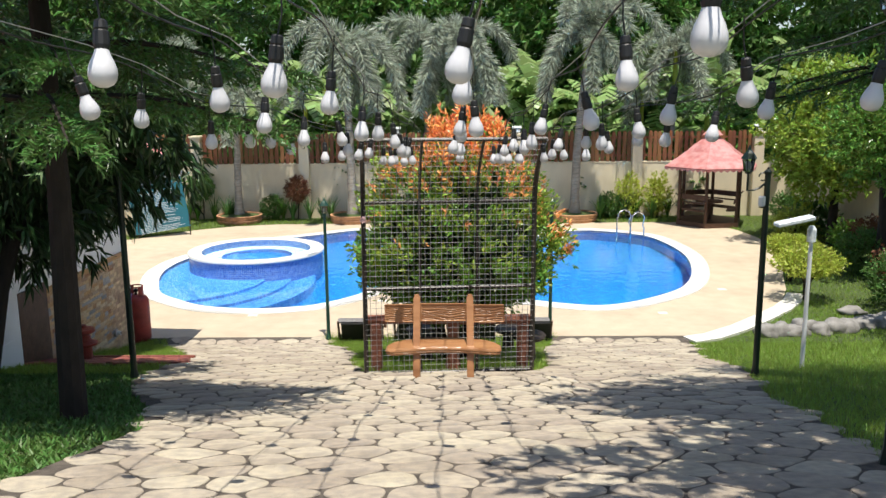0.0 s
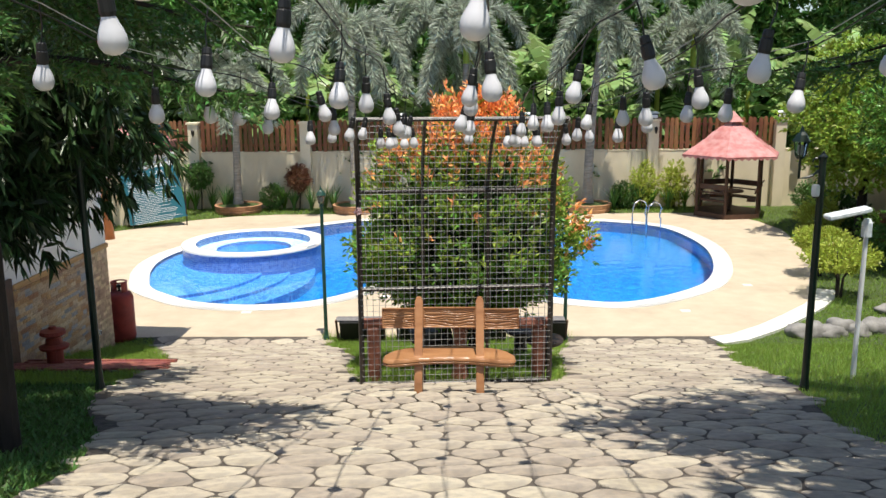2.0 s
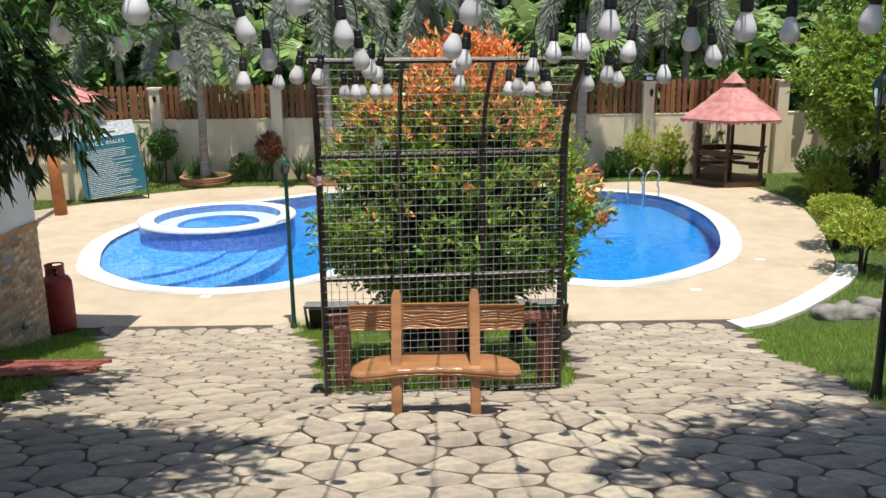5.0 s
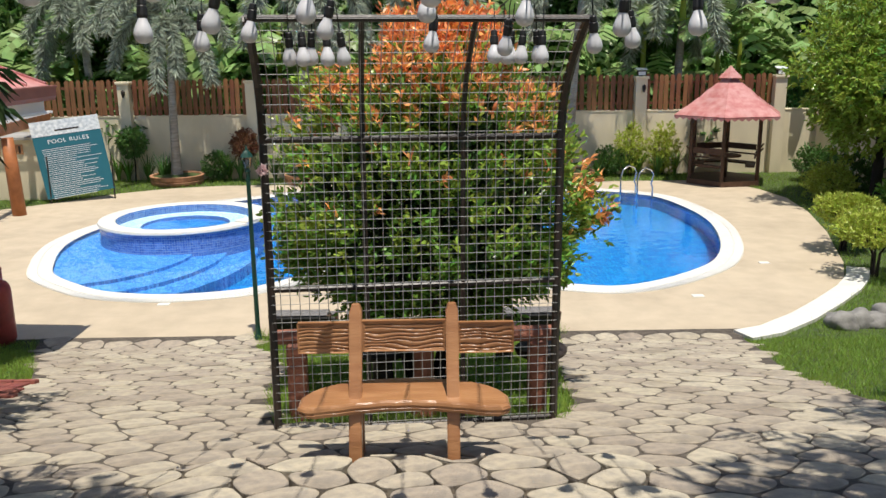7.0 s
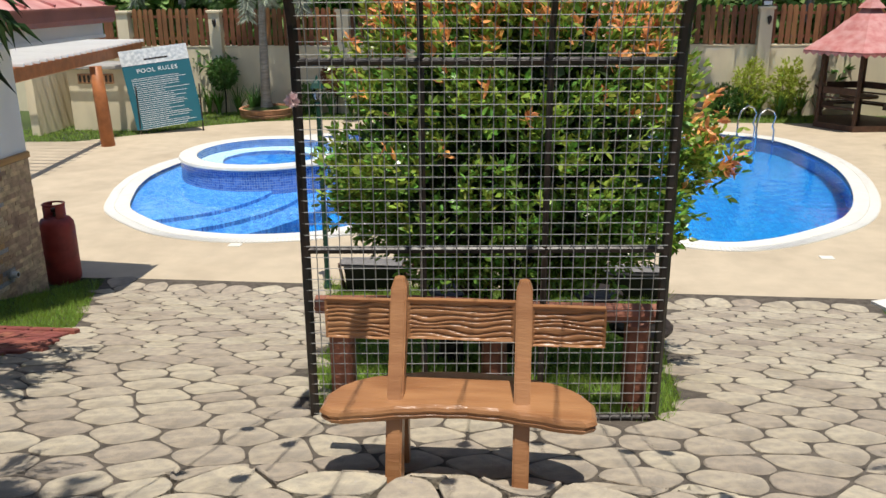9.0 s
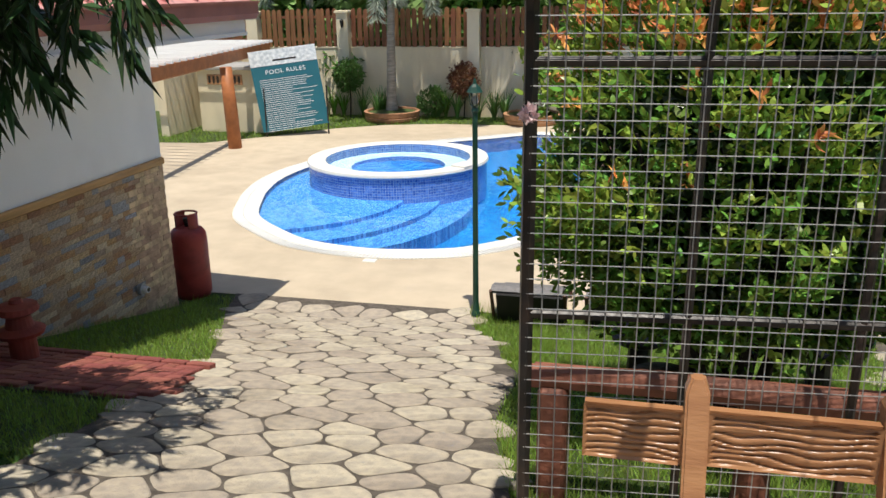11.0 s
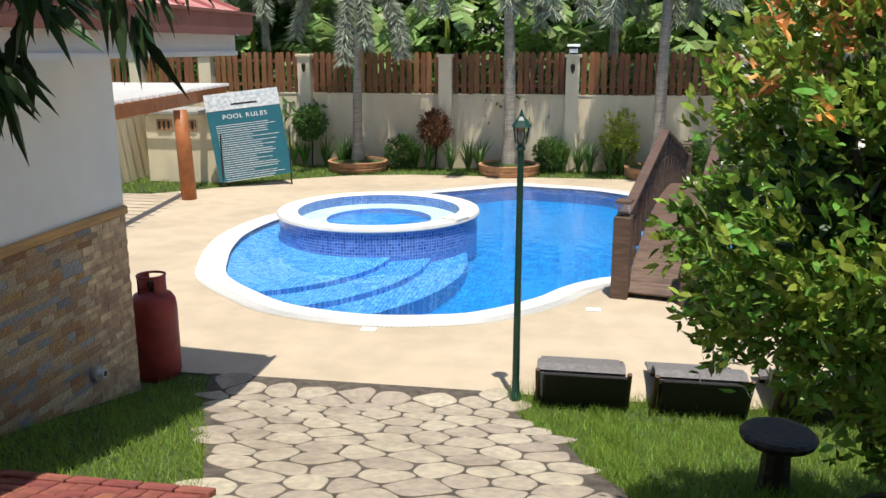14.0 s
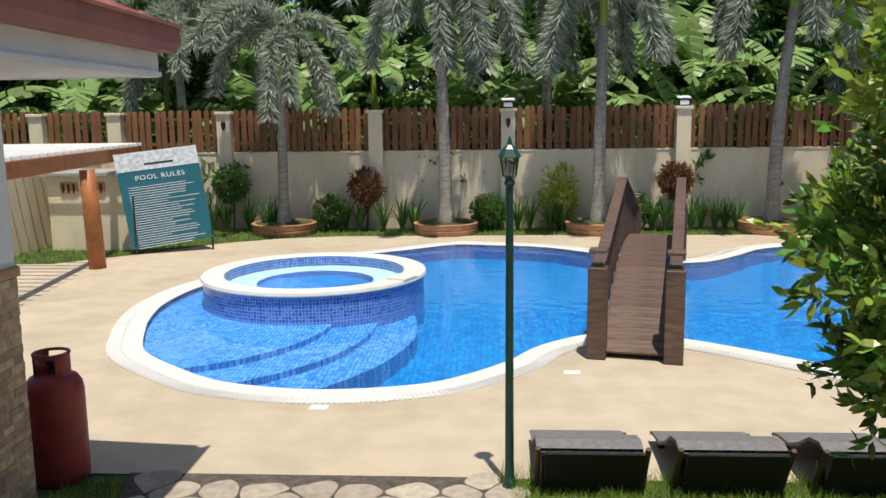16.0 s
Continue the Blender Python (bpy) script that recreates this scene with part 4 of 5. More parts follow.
# ---- gas cylinder ----
cy = thing("gas_cylinder", (-5.50, 14.48, -0.03), "scuffed red gas cylinder standing by the house corner", "gas cylinder")
cy.scale = (1.09, 1.09, 1.02)
part("body", lathe([(0.165, 0.0), (0.17, 0.04), (0.185, 0.06), (0.188, 0.10), (0.188, 0.68), (0.18, 0.74), (0.15, 0.79), (0.08, 0.815)], 28), "red", cy, smooth=True)
part("foot_ring", lathe([(0.15, -0.02), (0.16, 0.05)], 28), "red", cy)
g = bmesh.new()
for a0, a1 in ((-0.9, 0.6), (2.2, 3.8)):
    ks = 8
    g = bmesh.new()
    for j in range(ks):
        a, b = a0 + (a1 - a0) * j / ks, a0 + (a1 - a0) * (j + 1) / ks
        vv = [g.verts.new((r * math.cos(t), r * math.sin(t), z)) for t in (a, b) for r in (0.105, 0.115) for z in (0.79, 0.97)]
        for f_ in ((0, 1, 5, 4), (2, 6, 7, 3), (1, 3, 7, 5)):
            g.faces.new([vv[i_] for i_ in f_])
    bmesh.ops.remove_doubles(g, verts=g.verts, dist=0.0005)
    part("guard", g, "red", cy)

part("handle", tube([(0.11 * math.cos(t), 0.11 * math.sin(t), 0.96) for t in [k * 2 * math.pi / 20 for k in range(21)]], 0.012, 6), "red", cy)
part("valve", lathe([(0.025, 0.80), (0.02, 0.86), (0.035, 0.87), (0.035, 0.91), (0.015, 0.92)], 10), "black", cy)

# ---- post lantern base, red bollard ----
bo = thing("bollard", (-4.93, 11.2, ground_z(-5, 11.2)), "short oxide red mushroom bollard in the grass", "bollard")
part("body", lathe([(0.10, -0.1), (0.095, 0.20), (0.16, 0.22), (0.17, 0.25), (0.10, 0.28), (0.08, 0.36), (0.15, 0.40), (0.14, 0.44), (0.05, 0.46), (0.04, 0.49)], 18), "hydrant", bo)

# ---- pool rules banner ----
sg = thing("sign_board", (-8.60, 24.8, 0.0), "teal pool rules banner with white lettering on a thin frame", "sign", rz=26, fixed=True)
sg.scale = (1.10, 1, 1.0)
SGM = pose(0, 0, 0, -8, -6.5, 0)
def sgp(name, c, s_, material, label=""):
    ob = part(name, boxed(c, s_, 0.0), material, sg, label)
    ob.matrix_basis = SGM
    return ob
sgp("banner", (0, 0, 1.12), (1.42, 0.012, 1.86), "teal")
sgp("banner_header", (0, -0.010, 1.87), (1.42, 0.006, 0.36), "greyprint", "pale picture strip")
sgp("header_bar", (0.02, -0.016, 1.80), (0.5, 0.004, 0.035), "black", "dark bar of lettering")
rr = random.Random(8)
for k in range(13):
    for q in range(2):
        z = 1.37 - k * 0.095 - q * 0.045
        L = rr.uniform(0.5, 1.16) if q else rr.uniform(0.95, 1.18)
        sgp("text_line", (-0.58 + L / 2, -0.010, z), (L, 0.004, 0.010), "paper", "row of white lettering")
for sx in (-1, 1):
    part("leg", boxed((sx * 0.66, 0.04, 0.55), (0.03, 0.03, 1.2), 0), "black", sg)
cu = bpy.data.curves.new("title", "FONT")
cu.body = "POOL RULES"
cu.size, cu.align_x, cu.extrude, cu.space_character = 0.135, "CENTER", 0.002, 1.15
cu.materials.append(M["paper"])
tt = new("title", cu)
tt.parent = sg
tt.matrix_basis = SGM @ pose(0, -0.012, 1.50, 90)
tagged(tt, "white capital letters")

# ---- pump house ----
ph = thing("pump_house", (-10.5, 25.35, 0), "low cream block building with breeze-block vents", "outbuilding", fixed=True)
part("wall", boxed((0.2, 0.3, 0.75), (1.9, 1.2, 1.5)), "cream", ph)
part("roof", boxed((0.2, 0.3, 1.54), (2.1, 1.4, 0.08), 0.01), "concrete", ph)
for k, x in enumerate((-0.30, 0.26)):
    vb = part("vent", boxed((x, -0.315, 1.27), (0.36, 0.03, 0.24), 0.005), "terra", ph)
    # Solid black blocks paint the shade inside the vent openings.
    for q in range(3):
        part("hole", boxed((x - 0.11 + 0.11 * q, -0.335, 1.27), (0.05, 0.02, 0.17), 0), "black", vb)

# ---- sun loungers ----
def lounger(x, tilt):
    e = thing("sun_lounger", (x, 14.66, -0.02), "grey woven rattan sun lounger with its rest raised, back coloured as shaded", "sun lounger", "row of sun loungers")
    e.scale = (1.0, 1.0, 0.89)
    g_ = bmesh.new()
    prof = [(-0.40, 0.43), (-0.30, 0.46), (-0.12, 0.42), (0.05, 0.30), (0.25, 0.20), (0.50, 0.17), (0.62, 0.13)]
    prev = None
    for y, z in prof:
        cur = [g_.verts.new((a, y, z + b)) for a in (-0.40, 0.32) for b in (0, -0.03)]
        if prev:
            for i_, j in ((0, 2), (1, 3), (0, 1), (2, 3)):
                g_.faces.new((prev[i_], prev[j], cur[j], cur[i_]))
        prev = cur
    part("seat", g_, "rattan", e, "grey woven seat")
    # Underside of the rest: its shade is put into the colour.
    part("backrest", boxed((0, 0, 0), (0.68, 0.03, 0.43), 0.008, pose(0.0, -0.335, 0.20, 20)), "rattanshade", e, "woven back, near-black for its shaded underside")
    for sx in (-1, 1):
        part("side_rail", tube([(sx * 0.37 - 0.02, -0.42, 0.44), (sx * 0.37 - 0.02, -0.30, 0.2), (sx * 0.37 - 0.02, -0.22, 0.02)], 0.02, 6), "gazwood", e)
        part("leg", boxed((sx * 0.33, 0.52, 0.07), (0.05, 0.05, 0.16), 0.005), "gazwood", e)
        part("leg", boxed((sx * 0.33, -0.18, 0.12), (0.05, 0.05, 0.26), 0.005), "gazwood", e)
    return e
for k in range(4):
    lounger(-1.63 + 0.955 * k, 0)

# ---- gazebo ----
gz = thing("gazebo", (7.9, 26.6, 0), "small dark wooden gazebo with a faded red hexagonal roof", "gazebo", rz=8, fixed=True)
part("platform", prism([(1.05 * math.cos(k * math.pi / 3), 1.05 * math.sin(k * math.pi / 3)) for k in range(6)], 0, 0.14), "gazwood", gz)
def hexpt(k, r, z, off=0.0):
    return (r * math.cos(k * math.pi / 3 + off), r * math.sin(k * math.pi / 3 + off), z)
for k in range(6):
    part("post", tube([hexpt(k, 0.98, 0.1), hexpt(k, 0.98, 1.95)], 0.05, 6), "gazwood", gz)
    if k not in (4,):
        a, b = hexpt(k, 0.88, 0.0), hexpt(k + 1, 0.88, 0.0)
        for z in (0.72, 0.50):
            part("rail", tube([(a[0], a[1], z), (b[0], b[1], z)], 0.03, 4), "gazwood", gz)
        c = Vector(((a[0] + b[0]) / 2, (a[1] + b[1]) / 2, 0)) * 0.86
        ang = math.degrees(math.atan2(b[1] - a[1], b[0] - a[0]))
        part("seat_board", boxed((0, 0, 0), (0.72, 0.24, 0.05), 0.01, pose(c.x, c.y, 0.48, 0, 0, ang)), "gazwood", gz)
        part("brace", tube([(a[0], a[1], 0.75), (a[0] * 1.25, a[1] * 1.25, 1.0)], 0.025, 4), "gazwood", gz)
        part("back_board", boxed((0, 0, 0), (0.85, 0.04, 0.16), 0.01, pose(c.x * 1.25, c.y * 1.25, 0.90, 0, 0, ang)), "gazwood", gz)
part("table", lathe([(0.08, 0.14), (0.07, 0.68), (0.42, 0.69), (0.42, 0.74)], 12), "gazwood", gz)
for k in range(6):
    g = bmesh.new()
    rows = [(1.50, 1.83), (1.18, 2.03), (0.85, 2.25), (0.58, 2.47), (0.34, 2.62)]
    for (r0, z0), (r1, z1) in zip(rows, rows[1:]):
        a, b, c, d_ = hexpt(k, r0, z0), hexpt(k + 1, r0, z0), hexpt(k + 1, r1, z1 + 0.02), hexpt(k, r1, z1 + 0.02)
        vv = [g.verts.new(p_) for p_ in (a, b, c, d_)]
        g.faces.new(vv)
        vv2 = [g.verts.new((p_[0], p_[1], p_[2] - 0.03)) for p_ in (a, b)]
        g.faces.new((vv[0], vv2[0], vv2[1], vv[1]))
    a, b = Vector(hexpt(k, 1.50, 1.83)), Vector(hexpt(k + 1, 1.50, 1.83))
    for q in range(8):
        p0, p1 = a.lerp(b, q / 8), a.lerp(b, (q + 1) / 8)
        pm = (p0 + p1) / 2
        g.faces.new([g.verts.new(v_) for v_ in (p0, p0 - Vector((0, 0, 0.05)), pm - Vector((0, 0, 0.11)), p1 - Vector((0, 0, 0.05)), p1)])
    part("roof_panel", g, "roof", gz)
    g = bmesh.new()
    vv = [g.verts.new(p_) for p_ in (hexpt(k, 0.30, 2.64), hexpt(k + 1, 0.30, 2.64), hexpt(k + 1, 0.22, 2.76), hexpt(k, 0.22, 2.76))]
    g.faces.new(vv)
    vv = [g.verts.new(p_) for p_ in (hexpt(k, 0.34, 2.76), hexpt(k + 1, 0.34, 2.76), (0, 0, 3.08))]
    g.faces.new(vv)
    part("cupola_panel", g, "roof", gz)

# ---- pool ladder ----
ld = thing("pool_ladder", (4.99, 24.42, 0.0), "shiny steel pool ladder with two curved rails", "pool ladder", rz=34, fixed=True)
for y in (-0.27, 0.27):
    part("rail", tube([(0.30, y, -0.02), (0.30, y, 0.25), (0.24, y, 0.33), (0.32, y, 0.55), (0.22, y, 0.68), (0.02, y, 0.74), (-0.18, y, 0.64), (-0.24, y, 0.45), (-0.24, y, -0.9)], 0.022, 8), "steel", ld, smooth=True)
for z in (-0.3, -0.6):
    part("tread", boxed((-0.24, 0, z), (0.06, 0.5, 0.03), 0.005), "steel", ld)

# ---- string lights ----
def cable_z(y):
    return 3.79 + 0.125 * (8.85 - y)
sl = {}
rr = random.Random(21)
bulb_proto = None
for k, xs in enumerate((-1.55, -0.95, -0.50, 0.05, 0.52, 1.0, 1.5)):
    g = bmesh.new()
    ye = -0.6
    xe = max(-1.0, min(0.9, xs * 0.75))
    def cx(y):
        t = max(0.0, min(1.0, (y - 5.5) / 3.4))
        return xs + (xe - xs) * t
    pts = [(cx(y) + 0.015 * math.sin(y * 5 + k), y, cable_z(y) + 0.03 * math.sin(y * 3 + k)) for y in [8.85 - 0.22 * j for j in range(44)]]
    st = thing("string_light_cable", pts[0], "thin black festoon cable with hanging sockets above the path", "cable", "string light cables")
    o = Vector(pts[0])
    part("cable", tube([Vector(p_) - o for p_ in pts], 0.0035, 5), "socket", st)
    part("support_wire", tube([Vector(p_) - o + Vector((0.01, 0, 0.03)) for p_ in pts[::3]], 0.0025, 4), "wire", st)
    y = 8.6 - rr.uniform(0, 0.3)
    while y > 0.9:
        step = rr.uniform(0.8, 1.05) if y < 6 else rr.uniform(0.45, 0.7)
        x, z = cx(y) + 0.015 * math.sin(y * 5 + k), cable_z(y) + 0.03 * math.sin(y * 3 + k)
        tilt = pose(x, y, z, rr.uniform(-12, 12), rr.uniform(-14, 14), rr.uniform(0, 360))
        if bulb_proto is None:
            b = thing("light_bulb", (0, 0, 0), "frosted white bulb in a black socket on a short lead", "light bulb", "string light bulbs")
            part("lead", tube([(0, 0, 0.035), (0.008, 0, -0.05), (0, 0, -0.115)], 0.003, 5), "socket", b)
            part("socket", lathe([(0.012, -0.108), (0.017, -0.112), (0.019, -0.132), (0.017, -0.136), (0.021, -0.141), (0.022, -0.176), (0.018, -0.19)], 12), "socket", b)
            part("bulb", lathe([(0.015, -0.174), (0.018, -0.187), (0.023, -0.203), (0.031, -0.220), (0.037, -0.238), (0.0385, -0.252), (0.036, -0.266), (0.028, -0.278), (0.015, -0.285), (0.003, -0.287)], 16), "frost", b, smooth=True)
            bulb_proto = b
            b.matrix_world = tilt
        else:
            copy_thing(bulb_proto, tilt)
        y -= step

for x in (-0.72, -0.66, -0.60, -0.53, -0.47, 0.36, 0.42, 0.47, 0.53, 0.58, 0.63):
    copy_thing(bulb_proto, pose(x, 8.98 + x * 0.105, 3.76, rr.uniform(-8, 8), rr.uniform(-12, 12), rr.uniform(0, 360)))

# ---- planters with palms ----
def planter(x, y, r=0.71):
    e = thing("planter", (x, y, 0), "round terracotta planter ring round a palm", "planter", "palm planters")
    part("ring", lathe([(r - 0.04, -0.02), (r, 0.04), (r + 0.01, 0.10), (r - 0.01, 0.12), (r + 0.01, 0.14), (r + 0.02, 0.21), (r + 0.03, 0.245), (r - 0.01, 0.26), (r - 0.06, 0.25), (r - 0.07, 0.20)], 28, cap=False), "terra", e)
    part("soil", lathe([(r - 0.06, 0.15), (r - 0.06, 0.21), (0.1, 0.27)], 20), "grass", e)


def palm(x, y, h, lean, seed, fronds=12, scale=1.0):
    e = thing("palm_tree", (x, y, 0.2), "foxtail palm with ringed grey trunk and drooping silvery fronds", "palm tree", "palms by the garden wall")
    rr_ = random.Random(seed)
    g_ = bmesh.new()
    top = Vector((lean, 0.1, h))
    pts_, rad_ = [], []
    for k in range(28):
        t = k / 27
        pts_.append((lean * t * t, 0.1 * t, h * t))
        rad_.append((0.15 - 0.05 * t + (0.006 if k % 2 else 0) + 0.05 * max(0, 1 - t * 8)) * scale)
    tube(pts_, rad_, 12, g_)
    part("trunk", g_, "palmtrunk", e)
    part("crownshaft", tube([top, top + Vector((0, 0, 0.6)), top + Vector((0, 0, 1.2))], [0.10, 0.08, 0.04], 10), "yellow", e, "smooth green crownshaft")
    part("fruit_stalks", tube([top + Vector((0, 0, 0.03)), top + Vector((0.15, -0.15, 0.08)), top + Vector((0.30, -0.25, -0.15))], [0.02, 0.02, 0.008], 5), "yellow", e)
    pos, axs = [], []
    rb = bmesh.new()
    for k in range(fronds):
        a = 2 * math.pi * (k + rr_.uniform(-0.3, 0.3)) / fronds
        el = rr_.choice([0.2, 0.7, 1.1]) + rr_.uniform(-0.1, 0.2)
        L = rr_.uniform(2.3, 3.2) * scale
        cur = top + Vector((0, 0, 1.1))
        dirv = Vector((math.cos(a) * math.cos(el), math.sin(a) * math.cos(el), math.sin(el)))
        path_ = [cur.copy()]
        for j in range(12):
            dirv = (dirv + Vector((0, 0, -0.26))).normalized()
            cur = cur + dirv * L / 12
            path_.append(cur.copy())
        tube(path_, [0.03 - 0.002 * j for j in range(13)], 5, rb)
        for j in range(1, 12):
            for q in range(60):
                t = rr_.random()
                p_ = path_[j].lerp(path_[j + 1], t)
                dd = (path_[j + 1] - path_[j]).normalized()
                rnd = Vector((rr_.gauss(0, 1), rr_.gauss(0, 1), rr_.gauss(0, 1)))
                rnd = (rnd - dd * rnd.dot(dd)).normalized()
                pos.append(p_)
                axs.append(rnd + dd * 0.6 + Vector((0, 0, -0.3)))
    tagged(part("frond_stem", rb, "palmleaf", e), kind="stuff")
    leaf_mesh("foliage", pos, axs, 0.36 * scale, 0.026, "palmleaf", e, 0.1, simple=False)
    return e
for k, (x, y, h, ln) in enumerate(((-6.62, 25.55, 3.15, 0.05), (-3.3, 25.5, 4.5, -0.12), (-0.25, 25.5, 4.3, 0.05), (3.15, 25.5, 4.6, 0.28))):
    planter(x, y)
    palm(x, y, h, ln, 40 + k, scale=0.86 if k == 0 else 1.0)
for k, (x, y, h, ln) in enumerate(((6.2, 28.0, 4.1, 0.1), (-9.4, 28.6, 3.6, -0.1), (-1.2, 28.5, 4.6, 0.1))):
    palm(x, y, h, ln, 60 + k)

# ---- bananas and woods behind the fence ----
def banana(x, y, seed, h=2.6, s_=1.0):
    e = thing("banana_plant", (x, y, 0), "banana plant with broad torn green leaves behind the fence", "banana plant", "banana plants")
    rr_ = random.Random(seed)
    part("stem", tube([(0, 0, 0), (0.03, 0, h * 0.5), (0.05, 0, h)], [0.13, 0.10, 0.06], 8), "yellow", e, "pale green stem")
    v, f = [], []
    for k in range(9):
        a = rr_.uniform(0, 6.28)
        el = rr_.uniform(0.5, 1.35)
        L, W = rr_.uniform(1.6, 2.4) * s_, rr_.uniform(0.26, 0.36) * s_
        d_ = Vector((math.cos(a) * math.cos(el), math.sin(a) * math.cos(el), math.sin(el)))
        side = Vector((-math.sin(a), math.cos(a), 0))
        p_ = Vector((0.05, 0, h - 0.2))
        segs = 14
        for j in range(segs):
            t0, t1 = j / segs, (j + 1) / segs
            q_ = p_ + d_ * L / segs
            w0, w1 = W * math.sin(math.pi * min(1, t0 * 0.93 + 0.05)) ** 0.6, W * math.sin(math.pi * min(1, t1 * 0.93 + 0.05)) ** 0.6
            if j > 1:
                for sg_ in (-1, 1):
                    sag = Vector((0, 0, -0.35 * W * rr_.uniform(0.3, 1.6)))
                    gap = 0.06 if rr_.random() < 0.5 else 0.0
                    o = len(v)
                    v += [p_, q_ - d_ * gap, q_ - d_ * gap + side * sg_ * w1 + sag, p_ + side * sg_ * w0 + sag]
                    f.append((o, o + 1, o + 2, o + 3))
            p_ = q_
            d_ = (d_ + Vector((0, 0, -0.13))).normalized()
    raw("leaves", v, f, "banana", e, kind="stuff")
    return e
rr = random.Random(77)
for k in range(30):
    banana(-13 + k * 0.86 + rr.uniform(-0.4, 0.4), rr.uniform(28.6, 31.5), 100 + k, rr.uniform(2.2, 4.4), 1.3)
for k in range(13):
    x, y = -19 + 3.2 * k + rr.uniform(-0.8, 0.8), rr.uniform(33, 37)
    e = thing("tree", (x, y, 0), "dense dark green tree behind the banana plants", "tree", "far trees")
    part("trunk", tube([(0, 0, 0), (0.1, 0, 2.5), (0, 0.1, 5)], [0.2, 0.15, 0.08], 8), "bark", e)
    part("limb", tube([(0.1, 0, 2.3), (0.8, -0.3, 3.6), (1.5, -0.5, 5)], [0.1, 0.07, 0.03], 6), "bark", e)
    for q in range(3):
        p_, d = blob_points(1000, (rr.uniform(-1, 1), rr.uniform(-1, 1), 2.2 + q * 2.7), (2.4, 2.0, 2.1), 0.4, 0.3, 200 + k * 5 + q)
        sprigs("crown" if q else "lower_crown", p_, d, 6, 0.38, 0.13, ("jungle", "shrub", "jungle")[q], e, spread=0.9, twig=0.3, droop=0.2)
# low growth right behind the pickets
for k in range(16):
    x = -13 + 1.65 * k
    leafy("shrub", (x, 27.9 + 0.3 * (k % 3), 1.3), 1.1, 420, 6, 0.26, 0.09, "jungle" if k % 2 else "shrub", "leafy undergrowth behind the picket fence", "shrub", 300 + k, 0.0, 1.1, group="undergrowth")

# ---- planting along the wall ----
for k, (x, z, kind_) in enumerate(((-7.75, 1.12, "shrub"), (-4.95, 1.0, "brownleaf"), (1.30, 1.12, "brownleaf"))):
    e = thing("topiary", (x, 26.1, 0), "clipped ball topiary on a thin stem by the wall", "topiary", "topiary balls")
    part("stem", tube([(0, 0, 0), (0.03, 0, 0.5), (0, 0, z)], 0.02, 6), "bark", e)
    p_, d = blob_points(520, (0, 0, z), (0.30, 0.30, 0.34), 0.3, 0.12, 20 + k)
    sprigs("leaves", p_, d, 5, 0.08, 0.035, kind_, e)
for k, x in enumerate((-8.2, -7.4, -7.0, -5.4, -4.6, -4.2, -2.2, -1.6, -1.2, 0.6, 2.1, 2.5, 4.2, 4.6, 5.4, 5.9, -6.9, 1.1, -7.95, -5.1, -3.95, -2.45, -1.85, -0.95, 0.2, 0.85, 1.6, 1.85, 2.3, 3.9, 4.95, 6.3)):
    strap_leaves("spider_lily", (x, 26.25 - 0.25 * (k % 3), 0), 34, 0.88, 0.05, "shrub" if k % 3 else "bush", "tuft of long green strap leaves by the wall", "plant", 500 + k, "strap-leaf tufts")
for k, x in enumerate((-5.75, -2.5, 0.45, 4.15, -8.9)):
    leafy("round_shrub", (x + 0.05, 26.2, 0.40), 0.33, 420, 5, 0.07, 0.035, "shrub", "dark clipped round shrub by the wall", "shrub", 520 + k, 0.0, 1.0, group="round shrubs", ragged=0.05, power=0.25)
for k, x in enumerate((4.75, 5.6, -1.0)):
    leafy("tall_shrub", (x, 26.2, 0.75), 0.36, 260, 6, 0.10, 0.045, "yellow", "loose bright green shrub by the wall", "shrub", 540 + k, 0.0, 1.8, group="loose shrubs")

# ---- right-hand garden ----
for k, (x, y, z, r, m_) in enumerate(((8.3, 23.0, 0.42, 0.55, "yellow"), (9.1, 23.6, 0.5, 0.6, "shrub"), (9.0, 21.4, 0.45, 0.42, "bush"), (8.7, 19.3, 0.5, 0.6, "shrub"), (8.9, 17.8, 0.5, 0.5, "brownleaf"),
    (9.2, 20.4, 0.7, 0.5, "brownleaf"), (8.4, 16.2, 0.6, 0.7, "shrub"), (9.3, 15.0, 0.8, 0.8, "bush"), (9.0, 25.2, 0.5, 0.5, "shrub"), (7.2, 12.7, 0.9, 0.6, "shrub"))):
    leafy("garden_shrub", (x, y, z), r, int(900 * r), 6, 0.08, 0.04, m_, "low rounded shrub in the garden bed", "shrub", 560 + k, ground_z(x, y), 0.75, group="garden shrubs", ragged=0.15)
for k, (x, y, r) in enumerate(((6.75, 17.0, 0.62), (6.9, 18.7, 0.5))):
    e = leafy("layered_shrub", (x, y, 0.75), r, 520, 6, 0.075, 0.04, "yellow", "flat-topped yellow-green shrub on bare stems", "shrub", 580 + k, 0.0, 0.32, group="layered shrubs", ragged=0.1, power=0.35)
def boulder(x, y, z, sx, sy, sz, seed):
    bm_ = bmesh.new()
    bmesh.ops.create_icosphere(bm_, subdivisions=3, radius=1)
    for v_ in bm_.verts:
        n_ = noise.noise(v_.co * 1.3 + Vector((seed, 0, 0))) * 0.35 + noise.noise(v_.co * 3 + Vector((0, seed, 0))) * 0.12
        v_.co *= 1 + n_
        v_.co = Vector((v_.co.x * sx, v_.co.y * sy, v_.co.z * sz))
    e = thing("boulder", (x, y, z), "rounded grey stone at the edge of the lawn", "rock", "edging stones")
    part("stone", bm_, "rock", e, smooth=True)
rr = random.Random(31)
